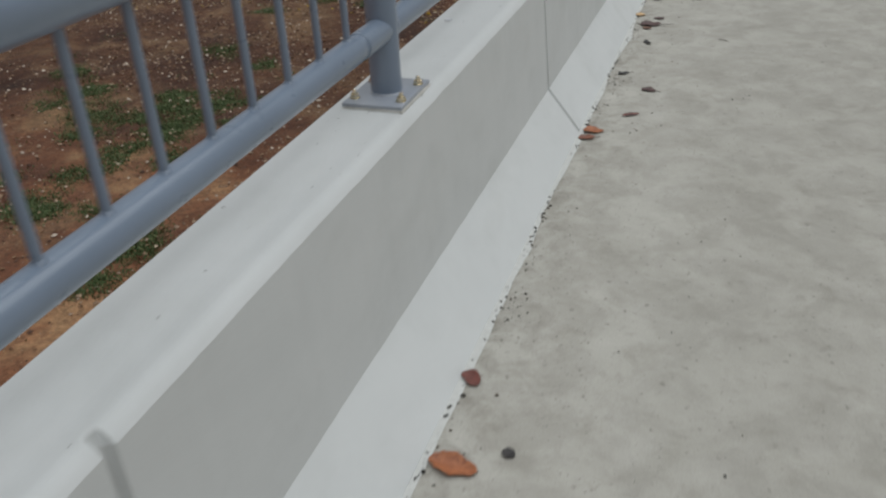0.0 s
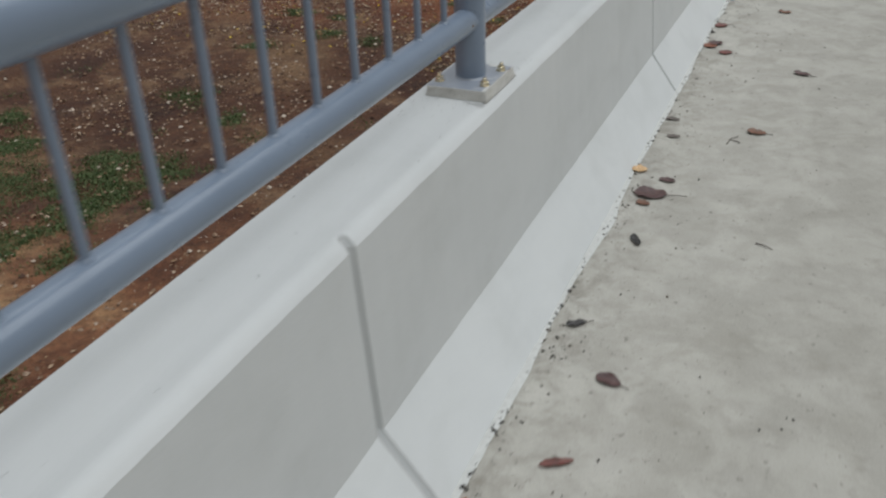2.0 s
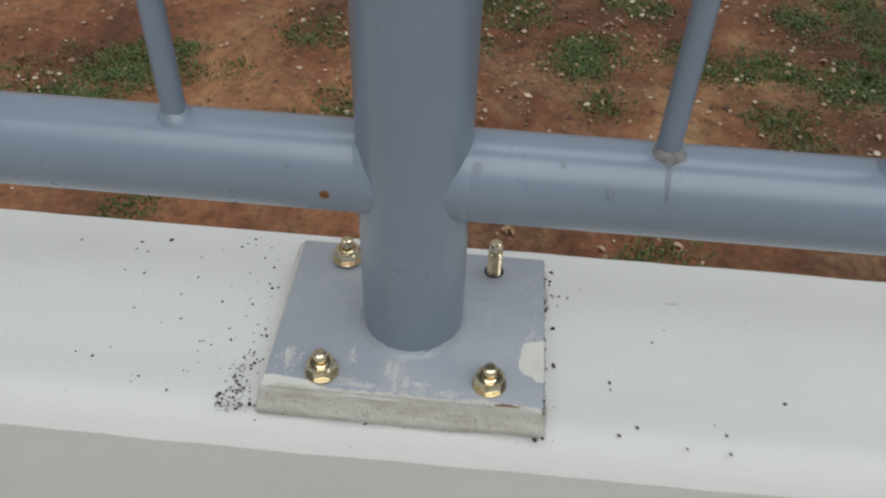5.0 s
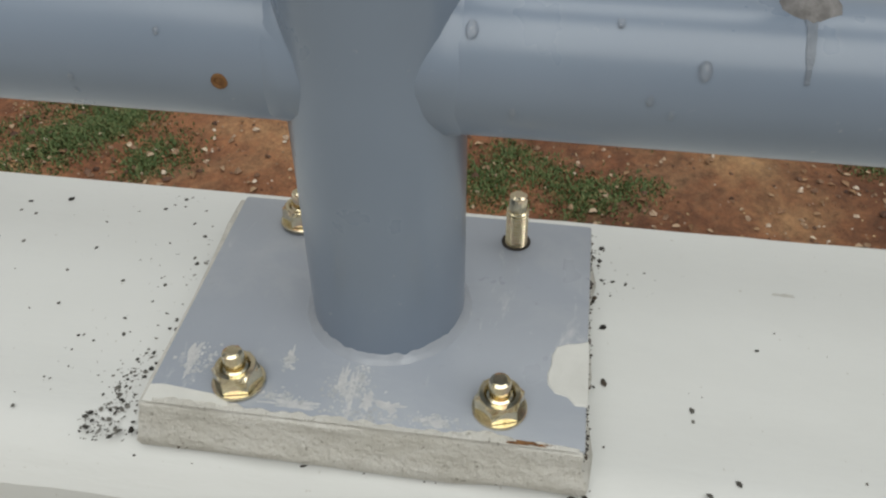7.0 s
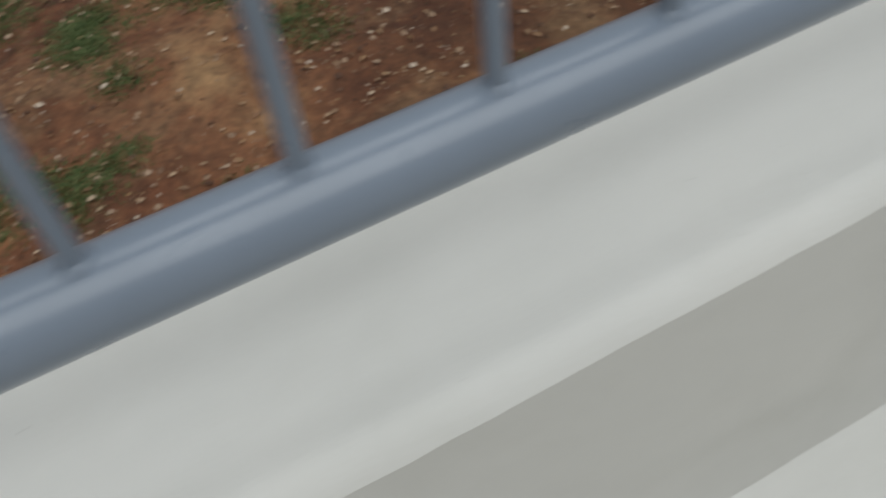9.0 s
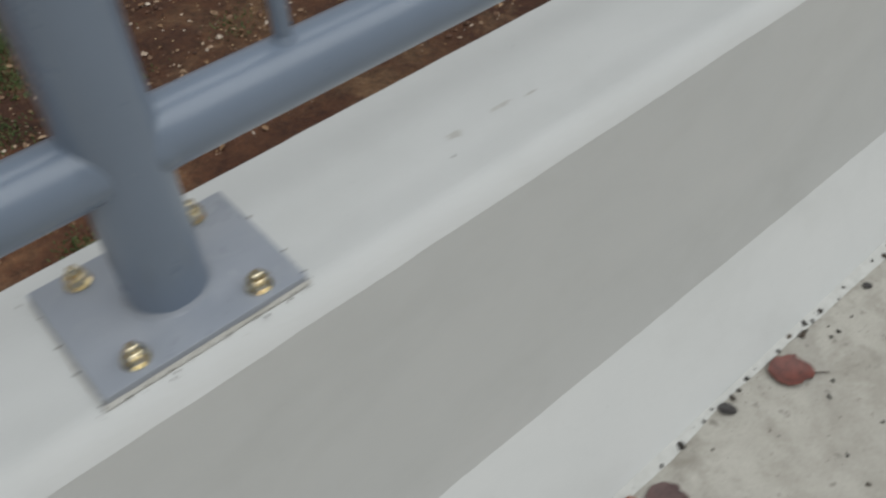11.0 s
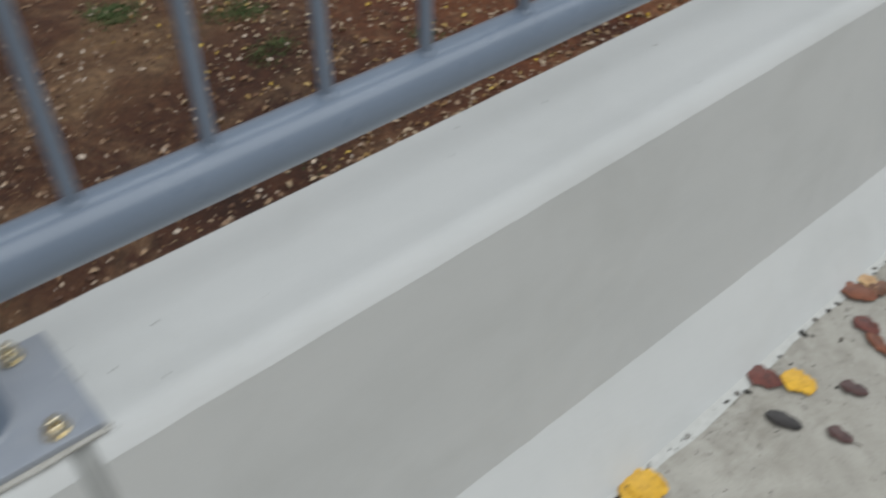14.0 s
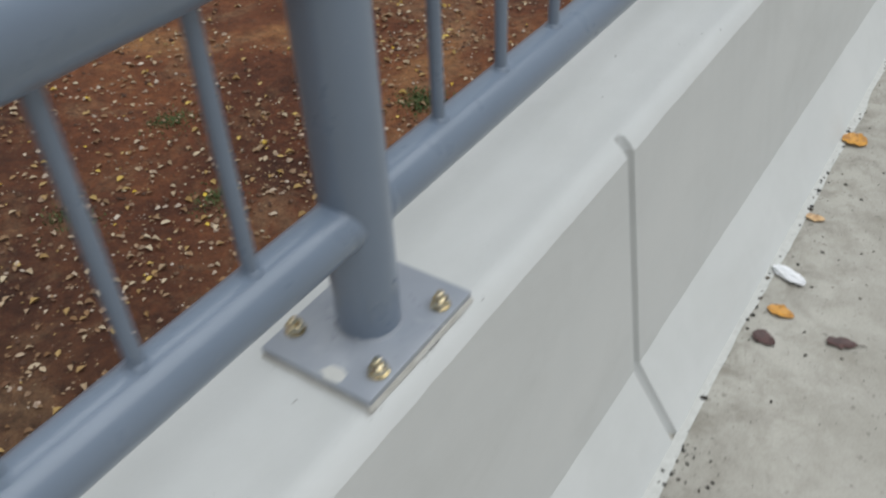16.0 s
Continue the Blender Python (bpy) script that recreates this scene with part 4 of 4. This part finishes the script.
fallen_leaf(0.067, -0.576, -6, 0.115, 0.50, "orange", 0)
fallen_leaf(0.022, -0.281, -51, 0.065, 0.70, "red", 0)
fallen_leaf(0.173, -0.507, -30, 0.034, 0.80, "black", 0)
fallen_leaf(0.047, 1.336, 4, 0.083, 0.62, "orange", 0)
fallen_leaf(0.033, 1.261, 21, 0.067, 0.60, "rust", 1)
fallen_leaf(0.204, 1.850, -18, 0.068, 0.62, "plum", 1)
fallen_leaf(0.068, 2.052, 38, 0.060, 0.42, "black", 1)
fallen_leaf(0.168, 1.534, 32, 0.080, 0.26, "red", 0)
fallen_leaf(0.096, 2.888, 10, 0.112, 0.75, "plum", 2)
fallen_leaf(0.020, 3.073, 17, 0.056, 0.95, "tan", 0)
fallen_leaf(0.129, 3.015, -6, 0.059, 0.60, "plum", 0)
fallen_leaf(0.086, 2.811, -6, 0.049, 0.70, "brown", 0)
fallen_leaf(0.118, 2.551, -62, 0.070, 0.40, "black", 0)
fallen_leaf(0.043, 3.604, 2, 0.059, 0.50, "grey", 0)
fallen_leaf(0.078, 3.423, 8, 0.055, 0.50, "grey", 0)
fallen_leaf(0.375, 3.568, -6, 0.076, 0.60, "brown", 1)
fallen_leaf(0.496, 4.356, -18, 0.082, 0.50, "plum", 1)
fallen_leaf(0.042, 4.670, 39, 0.069, 0.95, "rust", 0)
fallen_leaf(0.058, 4.724, -4, 0.074, 0.85, "plum", 0)
fallen_leaf(0.044, 5.062, 46, 0.077, 0.75, "red", 1)
fallen_leaf(0.017, 4.924, 34, 0.031, 0.70, "black", 0)
fallen_leaf(0.128, 4.579, 35, 0.069, 0.80, "red", 0)
fallen_leaf(0.341, 5.453, -2, 0.073, 0.65, "brown", 0)
fallen_leaf(0.030, 5.326, 42, 0.018, 0.80, "black", 0)
fallen_leaf(0.019, 6.367, 50, 0.044, 0.80, "brown", 0)
fallen_leaf(0.058, 6.453, 27, 0.053, 0.65, "tan", 0)
fallen_leaf(0.207, 6.607, 34, 0.065, 0.60, "brown", 0)
fallen_leaf(0.050, 6.585, 39, 0.067, 0.60, "plum", 0)
fallen_leaf(0.064, 6.733, 40, 0.080, 0.70, "yellow", 0)
fallen_leaf(0.050, 6.797, 17, 0.059, 0.70, "brown", 0)
fallen_leaf(0.115, 6.823, 23, 0.070, 0.70, "ochre", 1)
fallen_leaf(0.024, 6.870, 46, 0.045, 0.50, "tan", 0)
fallen_leaf(0.021, 7.079, 62, 0.058, 0.90, "yellow", 0)
fallen_leaf(0.028, 7.196, 7, 0.080, 0.75, "yellow", 0)
fallen_leaf(0.236, 7.016, 18, 0.071, 0.65, "ochre", 2)
fallen_leaf(0.022, 7.578, 18, 0.068, 0.75, "red", 0)
fallen_leaf(0.071, 7.617, 20, 0.068, 0.85, "yellow", 0)
fallen_leaf(0.149, 7.683, 22, 0.053, 0.60, "plum", 0)
fallen_leaf(0.102, 7.517, 21, 0.068, 0.50, "black", 0)
fallen_leaf(0.187, 7.566, 9, 0.048, 0.60, "plum", 1)
fallen_leaf(0.023, 7.221, 32, 0.074, 0.90, "yellow", 0)
fallen_leaf(0.024, 8.209, 16, 0.078, 0.70, "red", 2)
fallen_leaf(0.022, 7.928, 27, 0.078, 0.65, "rust", 0)
fallen_leaf(0.048, 7.978, 70, 0.062, 0.60, "brown", 0)
fallen_leaf(0.019, 7.979, 10, 0.045, 0.90, "tan", 0)
fallen_leaf(0.082, 7.853, -10, 0.059, 0.70, "red", 0)
fallen_leaf(0.128, 7.823, -17, 0.078, 0.35, "rust", 0)
fallen_leaf(0.185, 8.187, 26, 0.098, 0.82, "plum", 0)
fallen_leaf(0.226, 8.262, -20, 0.090, 0.85, "plum", 0)
fallen_leaf(0.287, 8.180, 3, 0.090, 0.85, "brown", 1)
fallen_leaf(0.019, 8.564, 17, 0.050, 0.85, "tan", 0)
fallen_leaf(0.073, 8.462, 6, 0.044, 0.80, "plum", 0)
fallen_leaf(0.069, 8.340, 7, 0.035, 0.70, "rust", 1)
fallen_leaf(0.171, 8.421, 15, 0.055, 0.75, "gold", 0)
fallen_leaf(0.208, 8.382, 22, 0.035, 0.70, "plum", 0)
fallen_leaf(0.194, 8.319, 28, 0.042, 0.70, "plum", 0)
fallen_leaf(0.153, 8.893, 14, 0.068, 0.80, "plum", 0)
fallen_leaf(0.061, 9.433, -2, 0.059, 0.55, "gold", 0)
fallen_leaf(0.055, 9.338, -15, 0.051, 0.70, "plum", 0)
fallen_leaf(0.194, 9.407, 19, 0.061, 0.50, "plum", 1)
fallen_leaf(0.031, 10.202, -17, 0.068, 0.90, "gold", 0)
fallen_leaf(0.034, 9.802, 11, 0.045, 0.60, "tan", 0)
twig(0.298, 3.463, 70, 0.10, 0.10)
twig(0.305, 3.453, 150, 0.05, 0.05)
twig(0.487, 2.65, -20, 0.055, 0.05)
twig(0.172, 6.524, 50, 0.05, 0.10)
twig(0.045, 2.880, 130, 0.055, 0.08)
twig(0.052, 2.930, 120, 0.060, 0.05)
twig(0.060, 8.500, 40, 0.05, 0.15)
twig(0.135, 8.140, 80, 0.05, 0.05)


def crumpled(name, x, y, turn, sx, sy, sz, material, label, category, z=0.001):
    """A crumpled scrap."""
    bm = bmesh.new()
    bmesh.ops.create_icosphere(bm, subdivisions=3, radius=1)
    for v in bm.verts:
        k = 1 + 0.35 * noise.noise(v.co * 2.3 + Vector((x, y, 0))) + 0.15 * noise.noise(v.co * 6)
        v.co = Vector((v.co.x * sx * k, v.co.y * sy * k, max(0.0, (v.co.z * k + 0.8) * sz)))
    ob = finish(name, bm, material)
    ob.matrix_world = pose(x, y, z, 0, 0, turn)
    tagged(ob, label, category)


crumpled("paper_scrap", 0.042, 9.557, -20, 0.040, 0.017, 0.010, PAPER, "crumpled white scrap of paper by the parapet foot", "paper")
crumpled("wrapper_scrap", 0.030, 5.656, 40, 0.014, 0.010, 0.006, BLUE_FOIL, "small pale blue wrapper scrap by the parapet foot", "wrapper")
crumpled("cement_lump", -0.321, 0.677, 15, 0.012, 0.010, 0.0045, PAPER, "small flat white lump on the parapet top", "cement", TOP_Z)
